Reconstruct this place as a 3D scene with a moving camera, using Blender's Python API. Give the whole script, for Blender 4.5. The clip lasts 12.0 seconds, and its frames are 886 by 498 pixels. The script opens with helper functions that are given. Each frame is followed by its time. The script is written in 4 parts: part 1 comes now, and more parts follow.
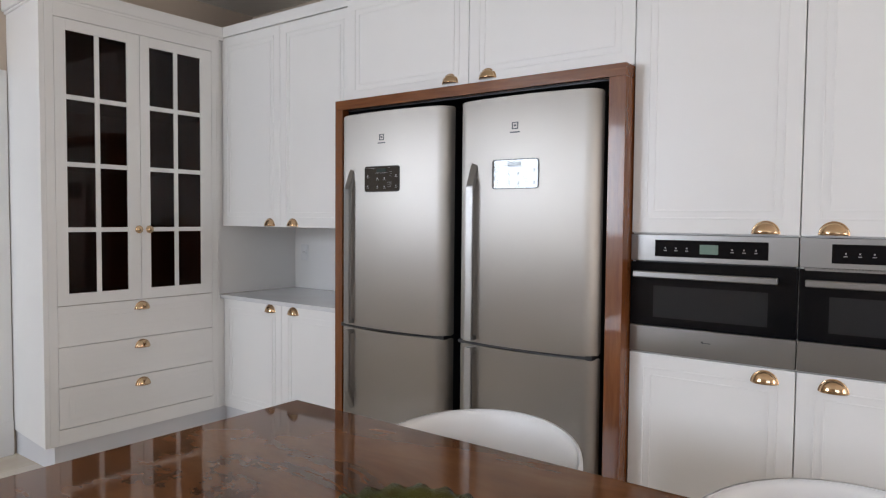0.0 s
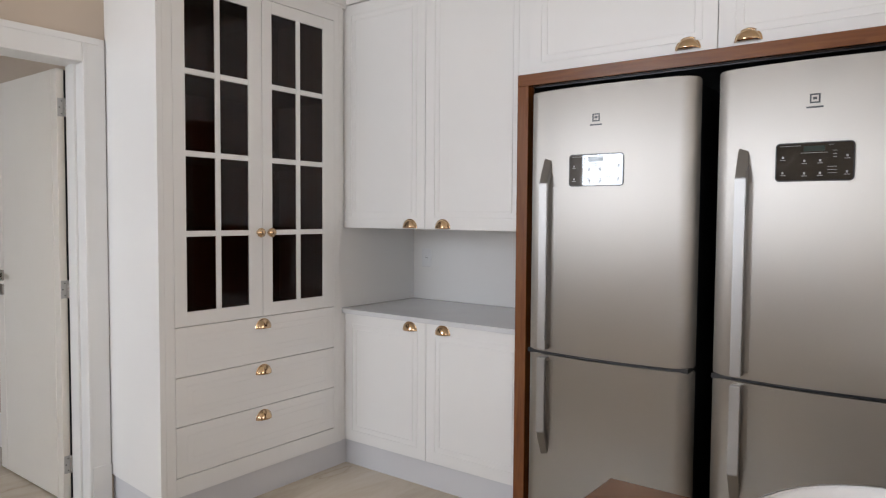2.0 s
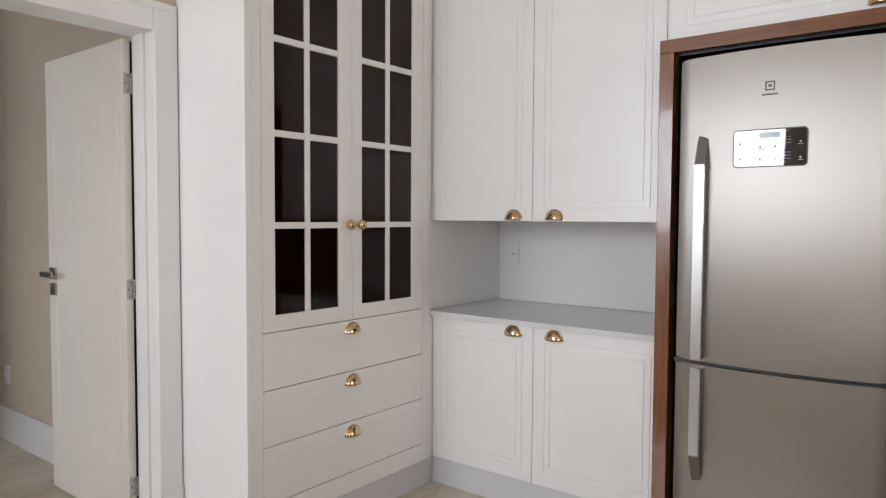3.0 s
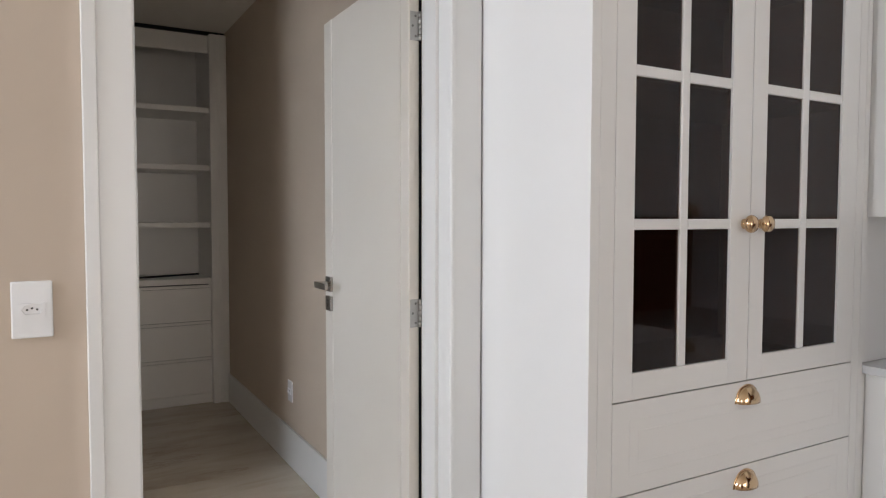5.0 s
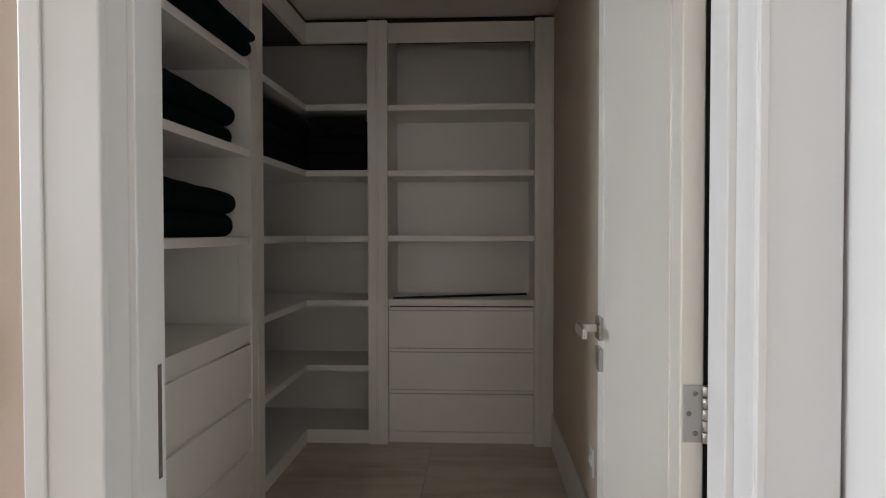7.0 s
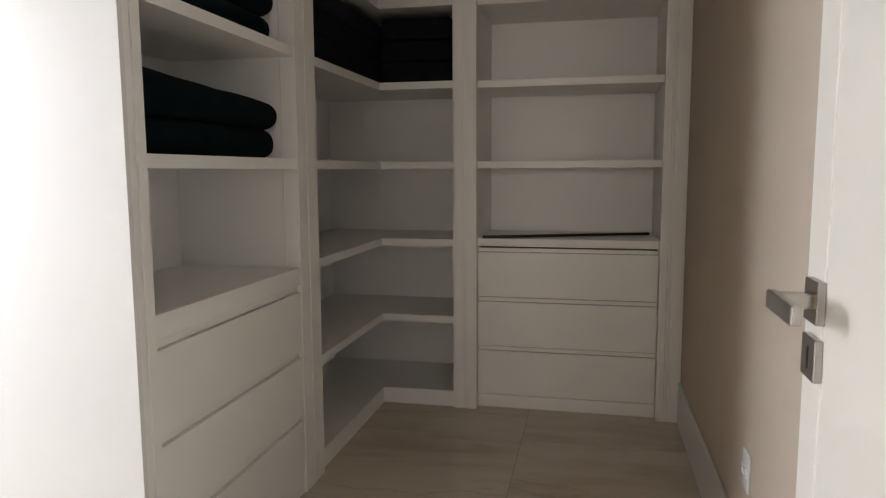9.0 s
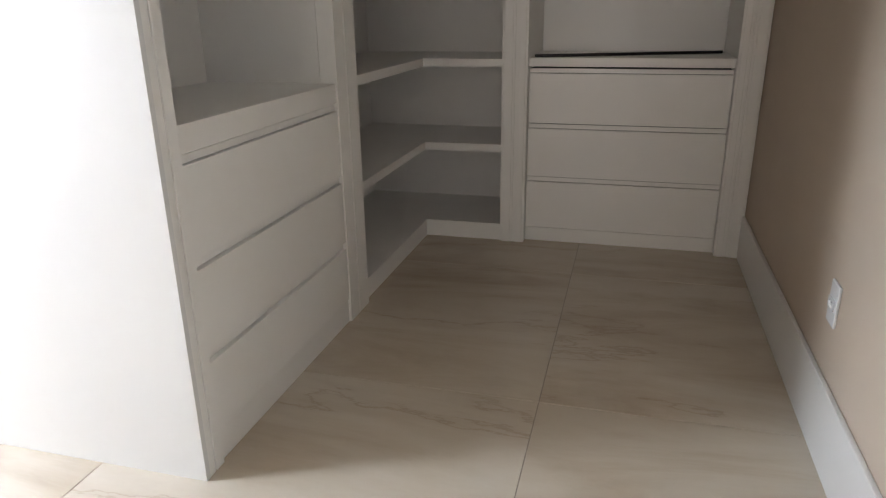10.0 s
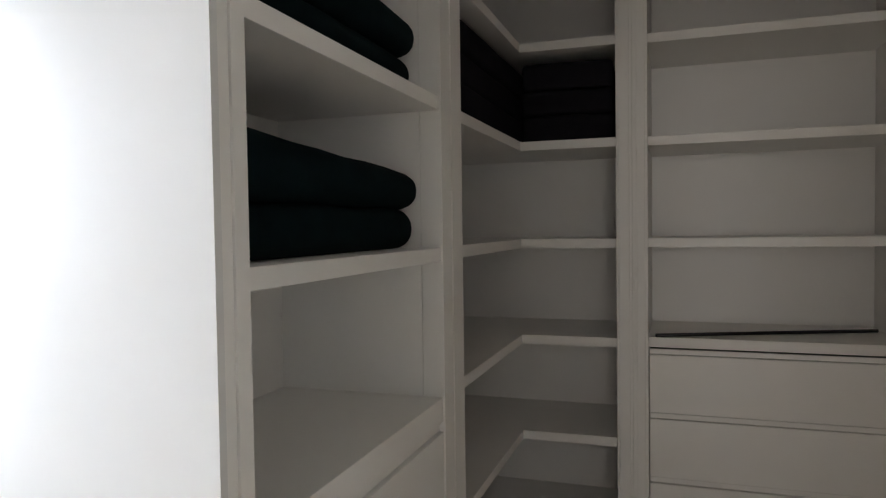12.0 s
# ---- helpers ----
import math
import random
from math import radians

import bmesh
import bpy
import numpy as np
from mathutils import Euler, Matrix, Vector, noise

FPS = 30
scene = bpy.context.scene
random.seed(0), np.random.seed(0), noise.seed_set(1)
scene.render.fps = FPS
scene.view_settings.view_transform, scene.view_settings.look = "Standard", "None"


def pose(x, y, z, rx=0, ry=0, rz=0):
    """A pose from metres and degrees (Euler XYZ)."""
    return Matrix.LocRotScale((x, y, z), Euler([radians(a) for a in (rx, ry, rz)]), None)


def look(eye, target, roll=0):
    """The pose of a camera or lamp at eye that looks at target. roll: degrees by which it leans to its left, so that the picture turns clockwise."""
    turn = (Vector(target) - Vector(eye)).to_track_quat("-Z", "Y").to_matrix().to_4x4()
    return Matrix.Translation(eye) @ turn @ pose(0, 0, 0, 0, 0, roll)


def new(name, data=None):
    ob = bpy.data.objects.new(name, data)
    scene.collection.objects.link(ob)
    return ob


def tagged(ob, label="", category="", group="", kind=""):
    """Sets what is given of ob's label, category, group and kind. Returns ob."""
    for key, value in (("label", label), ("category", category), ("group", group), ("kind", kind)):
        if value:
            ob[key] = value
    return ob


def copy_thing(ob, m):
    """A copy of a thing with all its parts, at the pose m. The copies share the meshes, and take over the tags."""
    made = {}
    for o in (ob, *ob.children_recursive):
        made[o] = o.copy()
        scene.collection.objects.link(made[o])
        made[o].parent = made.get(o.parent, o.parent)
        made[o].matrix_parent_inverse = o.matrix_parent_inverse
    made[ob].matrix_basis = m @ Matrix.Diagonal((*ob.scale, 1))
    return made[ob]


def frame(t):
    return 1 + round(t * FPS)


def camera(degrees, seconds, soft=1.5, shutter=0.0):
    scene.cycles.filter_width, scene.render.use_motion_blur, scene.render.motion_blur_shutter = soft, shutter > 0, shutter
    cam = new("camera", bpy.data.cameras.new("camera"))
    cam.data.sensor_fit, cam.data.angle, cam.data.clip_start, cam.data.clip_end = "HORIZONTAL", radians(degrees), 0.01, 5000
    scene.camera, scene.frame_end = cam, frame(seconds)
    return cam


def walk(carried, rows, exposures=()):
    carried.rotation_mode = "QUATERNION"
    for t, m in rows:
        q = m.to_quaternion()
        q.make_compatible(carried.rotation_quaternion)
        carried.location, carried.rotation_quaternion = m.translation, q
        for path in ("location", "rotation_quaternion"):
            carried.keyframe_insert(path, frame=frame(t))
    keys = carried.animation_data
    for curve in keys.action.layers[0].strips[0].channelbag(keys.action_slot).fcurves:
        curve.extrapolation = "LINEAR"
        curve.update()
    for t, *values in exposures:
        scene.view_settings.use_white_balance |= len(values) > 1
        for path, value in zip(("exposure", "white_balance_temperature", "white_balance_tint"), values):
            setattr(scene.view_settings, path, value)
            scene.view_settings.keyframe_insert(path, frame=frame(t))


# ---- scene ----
cam = camera(65.7, 12.0, soft=1.2)
PATH = [
    (0, (0.031, 1.257, 1.457), (-1.177, 2.849, 1.368), 0.5),
    (0.5, (-0.288, 1.206, 1.474), (-1.478, 2.811, 1.382), 0.4),
    (1, (-0.59, 1.214, 1.477), (-1.79, 2.811, 1.382), 0.4),
    (1.5, (-0.857, 1.225, 1.471), (-2.066, 2.816, 1.376), 0.4),
    (2, (-1.144, 1.258, 1.463), (-2.351, 2.85, 1.368), 0.4),
    (2.5, (-1.439, 1.279, 1.433), (-2.649, 2.868, 1.333), 0.3),
    (2.7, (-1.577, 1.28, 1.425), (-2.789, 2.868, 1.327), 0.3),
    (4.3, (-2.47, 1.62, 1.378), (-3.988, 2.919, 1.285), 0.3),
    (4.5, (-2.581, 1.68, 1.39), (-4.17, 2.89, 1.293), 0.3),
    (5, (-2.786, 1.843, 1.392), (-4.523, 2.83, 1.298), 0.1),
    (5.5, (-2.949, 2.069, 1.385), (-4.838, 2.717, 1.292), -0.0),
    (6, (-3.160, 2.248, 1.381), (-5.133, 2.558, 1.29), 0.0),
    (6.5, (-3.434, 2.418, 1.402), (-5.431, 2.47, 1.312), -0.0),
    (6.7, (-3.52, 2.489, 1.385), (-5.519, 2.468, 1.317), -0.0),
    (8.3, (-4.221, 2.539, 1.337), (-6.19, 2.208, 1.227), -0.3),
    (8.5, (-4.297, 2.522, 1.328), (-6.261, 2.164, 1.202), -0.2),
    (9, (-4.428, 2.518, 1.299), (-6.37, 2.095, 1.071), -0.3),
    (9.5, (-4.53, 2.482, 1.201), (-6.421, 1.998, 0.763), -0.3),
    (10, (-4.62, 2.418, 1.178), (-6.437, 1.917, 0.509), -0.8),
    (10.5, (-4.664, 2.357, 1.296), (-6.462, 1.859, 0.576), -0.9),
    (11, (-4.806, 2.245, 1.354), (-6.657, 1.746, 0.784), -0.4),
    (11.5, (-4.925, 2.155, 1.4), (-6.821, 1.608, 1.077), -0.2),
    (12, (-5.091, 2.025, 1.404), (-6.984, 1.383, 1.34), -0.8),
]
EXPOSURES = [(0.0, 0.24, 6750, 17), (1.5, 0.28, 6950, 18), (2.7, 0.40, 7100, 18), (4.5, 0.42, 6900, 17), (5.5, 0.44, 6900, 17), (6.7, 0.40, 6850, 16), (8.3, 0.64, 7400, 18), (9.5, 1.27, 6950, 16), (10.5, 1.22, 6800, 16), (12.0, 0.92, 6750, 14)]
walk(cam, [(t, look(eye, target, roll)) for t, eye, target, roll in PATH], EXPOSURES)

# ---- light ----
world = bpy.data.worlds.new("sky")
scene.world = world
world.use_nodes = True
wn = world.node_tree.nodes
sky = wn.new("ShaderNodeTexSky")
sky.sky_type, sky.sun_disc = "NISHITA", False
sky.sun_elevation, sky.sun_rotation = radians(48), radians(0)
wn["Background"].inputs[1].default_value = 0.12
world.node_tree.links.new(sky.outputs[0], wn["Background"].inputs[0])


def lamp_area(name, place, target, sx, sy, watts, colour):
    d = bpy.data.lights.new(name, "AREA")
    d.shape, d.size, d.size_y, d.energy, d.color = "RECTANGLE", sx, sy, watts, colour
    ob = new(name, d)
    ob.matrix_world = look(place, target)
    return ob


def lamp_sun():
    d = bpy.data.lights.new("sun", "SUN")
    d.energy, d.angle, d.color = 2.5, radians(0.5), (1.0, 0.95, 0.88)
    ob = new("sun", d)
    ob.matrix_world = look((0, 8, 9), (0, 0, 0))
    return ob


lamp_sun()
WARM_DAY = (1.0, 0.98, 0.955)
BLUE_DAY = (0.72, 0.86, 1.0)
lamp_area("window_light_south", (1.9, -2.42, 2.05), (-0.6, 3, 1.5), 2.7, 1.5, 50, BLUE_DAY)
lamp_area("window_light_west", (-4.30, -1.48, 1.95), (-2.7, 2.4, 1.2), 1.8, 1.4, 118, BLUE_DAY)
lamp_area("window_light_east", (3.42, 2.9, 1.5), (-3, 2.75, 1.3), 2.6, 2.0, 45, WARM_DAY)
lamp_area("window_light_alcove", (-5.28, -0.34, 1.35), (-5.75, 1.5, 1.25), 0.80, 1.6, 11.5, (0.74, 0.87, 1.0))


# ---- materials ----
def material(name, build):
    m = bpy.data.materials.new(name)
    m.use_nodes = True
    nt = m.node_tree
    build(nt, nt.nodes["Principled BSDF"], nt.nodes, nt.links)
    return m


def coords(nt, scale=(1, 1, 1)):
    g = nt.nodes.new("ShaderNodeNewGeometry")
    mp = nt.nodes.new("ShaderNodeMapping")
    mp.inputs["Scale"].default_value = scale
    nt.links.new(g.outputs["Position"], mp.inputs[0])
    return mp.outputs[0]


def noise_node(nt, vec, scale, detail=4, rough=0.55, warp=0.0):
    n = nt.nodes.new("ShaderNodeTexNoise")
    n.inputs["Scale"].default_value, n.inputs["Detail"].default_value = scale, detail
    n.inputs["Roughness"].default_value, n.inputs["Distortion"].default_value = rough, warp
    nt.links.new(vec, n.inputs["Vector"])
    return n.outputs["Fac"]


def ramp(nt, fac, stops):
    r = nt.nodes.new("ShaderNodeValToRGB")
    e = r.color_ramp.elements
    while len(e) < len(stops):
        e.new(0.5)
    for k, (p, c) in zip(e, stops):
        k.position, k.color = p, (*c, 1)
    nt.links.new(fac, r.inputs[0])
    return r.outputs[0]


def bump(nt, bsdf, height, strength, dist=0.002):
    b = nt.nodes.new("ShaderNodeBump")
    b.inputs["Strength"].default_value, b.inputs["Distance"].default_value = strength, dist
    nt.links.new(height, b.inputs["Height"])
    nt.links.new(b.outputs[0], bsdf.inputs["Normal"])


def rough_range(nt, bsdf, fac, lo, hi):
    m = nt.nodes.new("ShaderNodeMapRange")
    m.inputs["To Min"].default_value, m.inputs["To Max"].default_value = lo, hi
    nt.links.new(fac, m.inputs["Value"])
    nt.links.new(m.outputs[0], bsdf.inputs["Roughness"])


def paint(name, c, rough=0.35, orange=0.05, vary=0.04):
    def build(nt, b, nodes, links):
        v = coords(nt)
        big = noise_node(nt, v, 1.7, 5)
        lo, hi = tuple(k * (1 - vary) for k in c), tuple(min(1, k * (1 + vary)) for k in c)
        links.new(ramp(nt, big, [(0.3, lo), (0.7, hi)]), b.inputs["Base Color"])
        rough_range(nt, b, noise_node(nt, v, 6, 3), rough * 0.85, rough * 1.15)
        bump(nt, b, noise_node(nt, v, 420, 2), orange, 0.0006)
    return material(name, build)


LACQUER = paint("white_lacquer", (0.80, 0.79, 0.77), 0.30, 0.04, 0.015)
SHELF_WHITE = paint("white_melamine", (0.91, 0.89, 0.855), 0.40, 0.05, 0.02)
DOOR_WHITE = paint("door_paint", (0.765, 0.757, 0.738), 0.33, 0.06, 0.02)
# Door paint again for the leaf, the pantry's warm bounce light tinted in.
LEAF_WARMED = paint("door_paint_warm_bounce", (0.80, 0.757, 0.688), 0.33, 0.06, 0.02)
CEILING = paint("ceiling_paint", (0.80, 0.76, 0.70), 0.85, 0.12, 0.02)
WALL = paint("beige_wall_paint", (0.56, 0.46, 0.37), 0.72, 0.35, 0.03)
PLASTIC = paint("white_plastic", (0.82, 0.82, 0.82), 0.22, 0.0, 0.01)
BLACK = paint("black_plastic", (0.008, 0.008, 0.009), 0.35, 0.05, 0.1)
LEATHER = paint("white_leather", (0.76, 0.75, 0.74), 0.40, 0.30, 0.03)
GREY_MARK = paint("grey_print", (0.34, 0.34, 0.35), 0.4, 0.0, 0.02)
DARK_MARK = paint("dark_print", (0.05, 0.05, 0.055), 0.4, 0.0, 0.02)
GREEN_LCD = paint("grey_green_display", (0.16, 0.24, 0.20), 0.2, 0.0, 0.02)
LCD_OFF = paint("dark_display", (0.035, 0.05, 0.045), 0.12, 0.0, 0.02)
TOE = paint("grey_white_skirting", (0.62, 0.62, 0.635), 0.35, 0.04, 0.02)
QUARTZ = paint("grey_white_quartz", (0.66, 0.66, 0.67), 0.16, 0.02, 0.04)


def steel(name, c, rough, along, aniso=0.0):
    def build(nt, b, nodes, links):
        v = coords(nt, along)
        g = noise_node(nt, v, 60, 3)
        links.new(ramp(nt, g, [(0.25, tuple(k * 0.975 for k in c)), (0.75, c)]), b.inputs["Base Color"])
        b.inputs["Metallic"].default_value = 1
        rough_range(nt, b, g, rough * 0.94, rough * 1.06)
        if aniso:
            t = nodes.new("ShaderNodeTangent")
            t.direction_type, t.axis = "RADIAL", "Z"
            b.inputs["Anisotropic"].default_value = aniso
            links.new(t.outputs[0], b.inputs["Tangent"])
    return material(name, build)


STEEL = steel("brushed_steel", (0.365, 0.34, 0.31), 0.45, (1, 1, 40), 0.86)
OVEN_STEEL = steel("dark_satin_steel", (0.30, 0.29, 0.28), 0.30, (1, 1, 40), 0.6)
STEEL_BAR = steel("satin_steel", (0.29, 0.28, 0.27), 0.34, (30, 30, 1))
HINGE = steel("hinge_steel", (0.50, 0.485, 0.465), 0.30, (20, 20, 20))
DARK_STEEL = steel("screw_steel", (0.22, 0.21, 0.20), 0.35, (20, 20, 20))
NICKEL = steel("satin_nickel", (0.46, 0.44, 0.42), 0.24, (20, 20, 20))
BRASS = steel("polished_brass", (0.68, 0.48, 0.30), 0.11, (10, 10, 10))


def wood(name, along):
    def build(nt, b, nodes, links):
        g = noise_node(nt, coords(nt, along), 5, 6, 0.6, 0.8)
        links.new(ramp(nt, g, [(0.25, (0.115, 0.034, 0.010)), (0.5, (0.170, 0.054, 0.015)), (0.8, (0.225, 0.078, 0.023))]), b.inputs["Base Color"])
        rough_range(nt, b, g, 0.20, 0.30)
        b.inputs["Specular IOR Level"].default_value = 0.35
        b.inputs["Coat Weight"].default_value, b.inputs["Coat Roughness"].default_value = 0.35, 0.05
        bump(nt, b, g, 0.03, 0.0005)
    return material(name, build)


WOOD = wood("reddish_wood", (9, 9, 0.8))
WOOD_FLAT = wood("reddish_wood_laid_flat", (0.8, 9, 9))


def top_build(nt, b, nodes, links):
    v = coords(nt, (1.2, 2.2, 1))
    cloud = noise_node(nt, v, 1.1, 4, 0.5, 0.8)
    base = ramp(nt, cloud, [(0.25, (0.085, 0.034, 0.016)), (0.45, (0.135, 0.055, 0.024)), (0.6, (0.175, 0.076, 0.034)), (0.8, (0.225, 0.112, 0.058))])
    vein = noise_node(nt, v, 0.9, 8, 0.62, 0.6)
    mask = ramp(nt, vein, [(0.38, (0, 0, 0)), (0.475, (0.30, 0.30, 0.30)), (0.50, (0.65, 0.65, 0.65)), (0.515, (0.2, 0.2, 0.2)), (0.58, (0, 0, 0))])
    mix = nodes.new("ShaderNodeMix")
    mix.data_type = "RGBA"
    links.new(mask, mix.inputs[0]), links.new(base, mix.inputs[6])
    mix.inputs[7].default_value = (0.03, 0.014, 0.01, 1)
    links.new(mix.outputs[2], b.inputs["Base Color"])
    b.inputs["Roughness"].default_value = 0.045


TABLE_STONE = material("brown_polished_stone", top_build)


def tile_build(nt, b, nodes, links):
    info = nodes.new("ShaderNodeObjectInfo")
    v = coords(nt)
    shift = nodes.new("ShaderNodeVectorMath")
    shift.operation = "MULTIPLY_ADD"
    comb = nodes.new("ShaderNodeCombineXYZ")
    for k in range(3):
        links.new(info.outputs["Random"], comb.inputs[k])
    links.new(comb.outputs[0], shift.inputs[0])
    shift.inputs[1].default_value = (17, 31, 5)
    links.new(v, shift.inputs[2])
    tilt = nodes.new("ShaderNodeMapping")
    tilt.inputs["Rotation"].default_value = (0, 0, radians(24))
    tilt.inputs["Scale"].default_value = (2.1, 0.6, 1)
    links.new(shift.outputs[0], tilt.inputs[0])
    p = tilt.outputs[0]
    cloud = noise_node(nt, p, 1.6, 6, 0.6, 0.6)
    base = ramp(nt, cloud, [(0.3, (0.47, 0.38, 0.285)), (0.52, (0.585, 0.505, 0.405)), (0.75, (0.66, 0.595, 0.51))])
    vein = noise_node(nt, p, 0.55, 10, 0.60, 0.1)
    mask = ramp(nt, vein, [(0.455, (0, 0, 0)), (0.494, (0.12, 0.12, 0.12)), (0.500, (0.42, 0.42, 0.42)), (0.505, (0.12, 0.12, 0.12)), (0.54, (0, 0, 0))])
    part_mask = ramp(nt, noise_node(nt, p, 0.8, 3), [(0.40, (0, 0, 0)), (0.55, (1, 1, 1))])
    mul = nodes.new("ShaderNodeMath")
    mul.operation = "MULTIPLY"
    links.new(mask, mul.inputs[0]), links.new(part_mask, mul.inputs[1])
    mix = nodes.new("ShaderNodeMix")
    mix.data_type = "RGBA"
    links.new(mul.outputs[0], mix.inputs[0]), links.new(base, mix.inputs[6])
    mix.inputs[7].default_value = (0.30, 0.195, 0.115, 1)
    links.new(mix.outputs[2], b.inputs["Base Color"])
    rough_range(nt, b, noise_node(nt, v, 9, 3), 0.10, 0.20)


TILE = material("marbled_porcelain", tile_build)
GROUT = paint("beige_grout", (0.30, 0.26, 0.22), 0.8, 0.3, 0.08)


def cloth(name, c):
    def build(nt, b, nodes, links):
        v = coords(nt)
        links.new(ramp(nt, noise_node(nt, v, 14, 4), [(0.3, tuple(k * 0.7 for k in c)), (0.7, c)]), b.inputs["Base Color"])
        b.inputs["Roughness"].default_value = 0.85
        b.inputs["Specular IOR Level"].default_value = 0.05
        bump(nt, b, noise_node(nt, v, 500, 2), 0.4, 0.001)
    return material(name, build)


TEAL = cloth("dark_teal_fabric", (0.004, 0.012, 0.014))
BLACK_CLOTH = cloth("black_fabric", (0.016, 0.015, 0.019))


def glass(name, c, rough=0.0, ior=1.4):
    def build(nt, b, nodes, links):
        b.inputs["Base Color"].default_value = (*c, 1)
        b.inputs["Transmission Weight"].default_value = 1
        b.inputs["Roughness"].default_value = rough
        b.inputs["IOR"].default_value = ior
    return material(name, build)


SMOKED = glass("smoked_glass", (0.26, 0.15, 0.12), ior=1.33)
CLEAR = glass("clear_glass", (0.97, 0.98, 0.98))
GREEN_GLASS = glass("green_glass", (0.30, 0.46, 0.10), 0.05)


def black_glass_build(nt, b, nodes, links):
    b.inputs["Base Color"].default_value = (0.006, 0.006, 0.007, 1)
    rough_range(nt, b, noise_node(nt, coords(nt), 5, 3), 0.03, 0.07)
    b.inputs["Specular IOR Level"].default_value = 0.15


BLACK_GLASS = material("black_oven_glass", black_glass_build)


def panel_build(nt, b, nodes, links):
    b.inputs["Base Color"].default_value = (0.012, 0.012, 0.012, 1)
    rough_range(nt, b, noise_node(nt, coords(nt), 5, 3), 0.015, 0.03)
    b.inputs["IOR"].default_value = 1.75


PANEL_GLASS = material("mirror_black_panel", panel_build)


def oven_window_build(nt, b, nodes, links):
    b.inputs["Base Color"].default_value = (0.022, 0.023, 0.025, 1)
    rough_range(nt, b, noise_node(nt, coords(nt), 5, 3), 0.08, 0.14)
    b.inputs["Specular IOR Level"].default_value = 0.3


OVEN_WINDOW = material("grey_oven_window", oven_window_build)
DARK_WOOD = paint("dark_cabinet_lining", (0.26, 0.13, 0.09), 0.5, 0.1, 0.1)


def grass_build(nt, b, nodes, links):
    links.new(ramp(nt, noise_node(nt, coords(nt), 0.8, 6), [(0.3, (0.05, 0.08, 0.03)), (0.7, (0.10, 0.13, 0.05))]), b.inputs["Base Color"])
    b.inputs["Roughness"].default_value = 0.9


GRASS = material("lawn", grass_build)


# ---- building helpers ----
ORIGIN = {}


def thing(name, place, label, category, group="", kind=""):
    ob = new(name)
    ob.empty_display_size = 0.1
    ob.location = place
    ORIGIN[ob] = Vector(place)
    return tagged(ob, label, category, group, kind)


def part(name, bm, material_, parent=None, label=""):
    """Links a bmesh, made in world coordinates, as one mesh under a thing or a part."""
    me = bpy.data.meshes.new(name)
    base = ORIGIN.get(parent, Vector((0, 0, 0)))
    bmesh.ops.translate(bm, verts=bm.verts, vec=-base)
    bmesh.ops.recalc_face_normals(bm, faces=bm.faces)
    bm.to_mesh(me)
    bm.free()
    me.materials.append(material_)
    ob = new(name, me)
    ob.parent = parent
    ORIGIN[ob] = base
    if label:
        ob["label"] = label
    return ob


def setting(name, bm, material_, label, category):
    return tagged(part(name, bm, material_), label, category, kind="structure")


def box(*spans, bevel=0.0):
    """A bmesh of boxes (x0, x1, y0, y1, z0, z1), with their edges rounded off by bevel."""
    bm = bmesh.new()
    for x0, x1, y0, y1, z0, z1 in spans:
        vs = [bm.verts.new((x, y, z)) for x in (x0, x1) for y in (y0, y1) for z in (z0, z1)]
        for f in ((0, 1, 3, 2), (4, 6, 7, 5), (0, 4, 5, 1), (2, 3, 7, 6), (0, 2, 6, 4), (1, 5, 7, 3)):
            bm.faces.new([vs[k] for k in f])
    if bevel:
        bmesh.ops.recalc_face_normals(bm, faces=bm.faces)
        bmesh.ops.bevel(bm, geom=bm.edges[:], offset=bevel, segments=2, affect="EDGES", profile=0.5, clamp_overlap=True)
    return bm


def prism(outline, z0, z1, bevel=0.0):
    bm = bmesh.new()
    lo = [bm.verts.new((x, y, z0)) for x, y in outline]
    hi = [bm.verts.new((x, y, z1)) for x, y in outline]
    n = len(outline)
    bm.faces.new(lo[::-1]), bm.faces.new(hi)
    for k in range(n):
        bm.faces.new((lo[k], lo[(k + 1) % n], hi[(k + 1) % n], hi[k]))
    if bevel:
        bmesh.ops.bevel(bm, geom=[e for e in bm.edges if abs(e.verts[0].co.z - e.verts[1].co.z) < 1e-6], offset=bevel, segments=2, affect="EDGES")
    return bm


def turn(bm, m):
    bmesh.ops.transform(bm, matrix=m, verts=bm.verts)
    return bm


def lathe(profile, steps=20):
    """Turns (radius, height) round z."""
    bm = bmesh.new()
    rings = []
    for r, z in profile:
        rings.append([bm.verts.new((max(r, 1e-5) * math.cos(2 * math.pi * k / steps), max(r, 1e-5) * math.sin(2 * math.pi * k / steps), z)) for k in range(steps)])
    for a, b in zip(rings, rings[1:]):
        for k in range(steps):
            bm.faces.new((a[k], a[(k + 1) % steps], b[(k + 1) % steps], b[k]))
    bm.faces.new(rings[0][::-1]), bm.faces.new(rings[-1])
    return bm


def smooth(ob):
    for p in ob.data.polygons:
        p.use_smooth = True
    return ob


# A front lies in a plane facing -y: u runs to +x. FACE_X turns such a front so that it faces +x.
def facing_y(y):
    return Matrix.Translation((0, y, 0))


def facing_x(x):
    """u becomes y, the way out of the front becomes +x."""
    return Matrix(((0, -1, 0, x), (1, 0, 0, 0), (0, 0, 1, 0), (0, 0, 0, 1)))


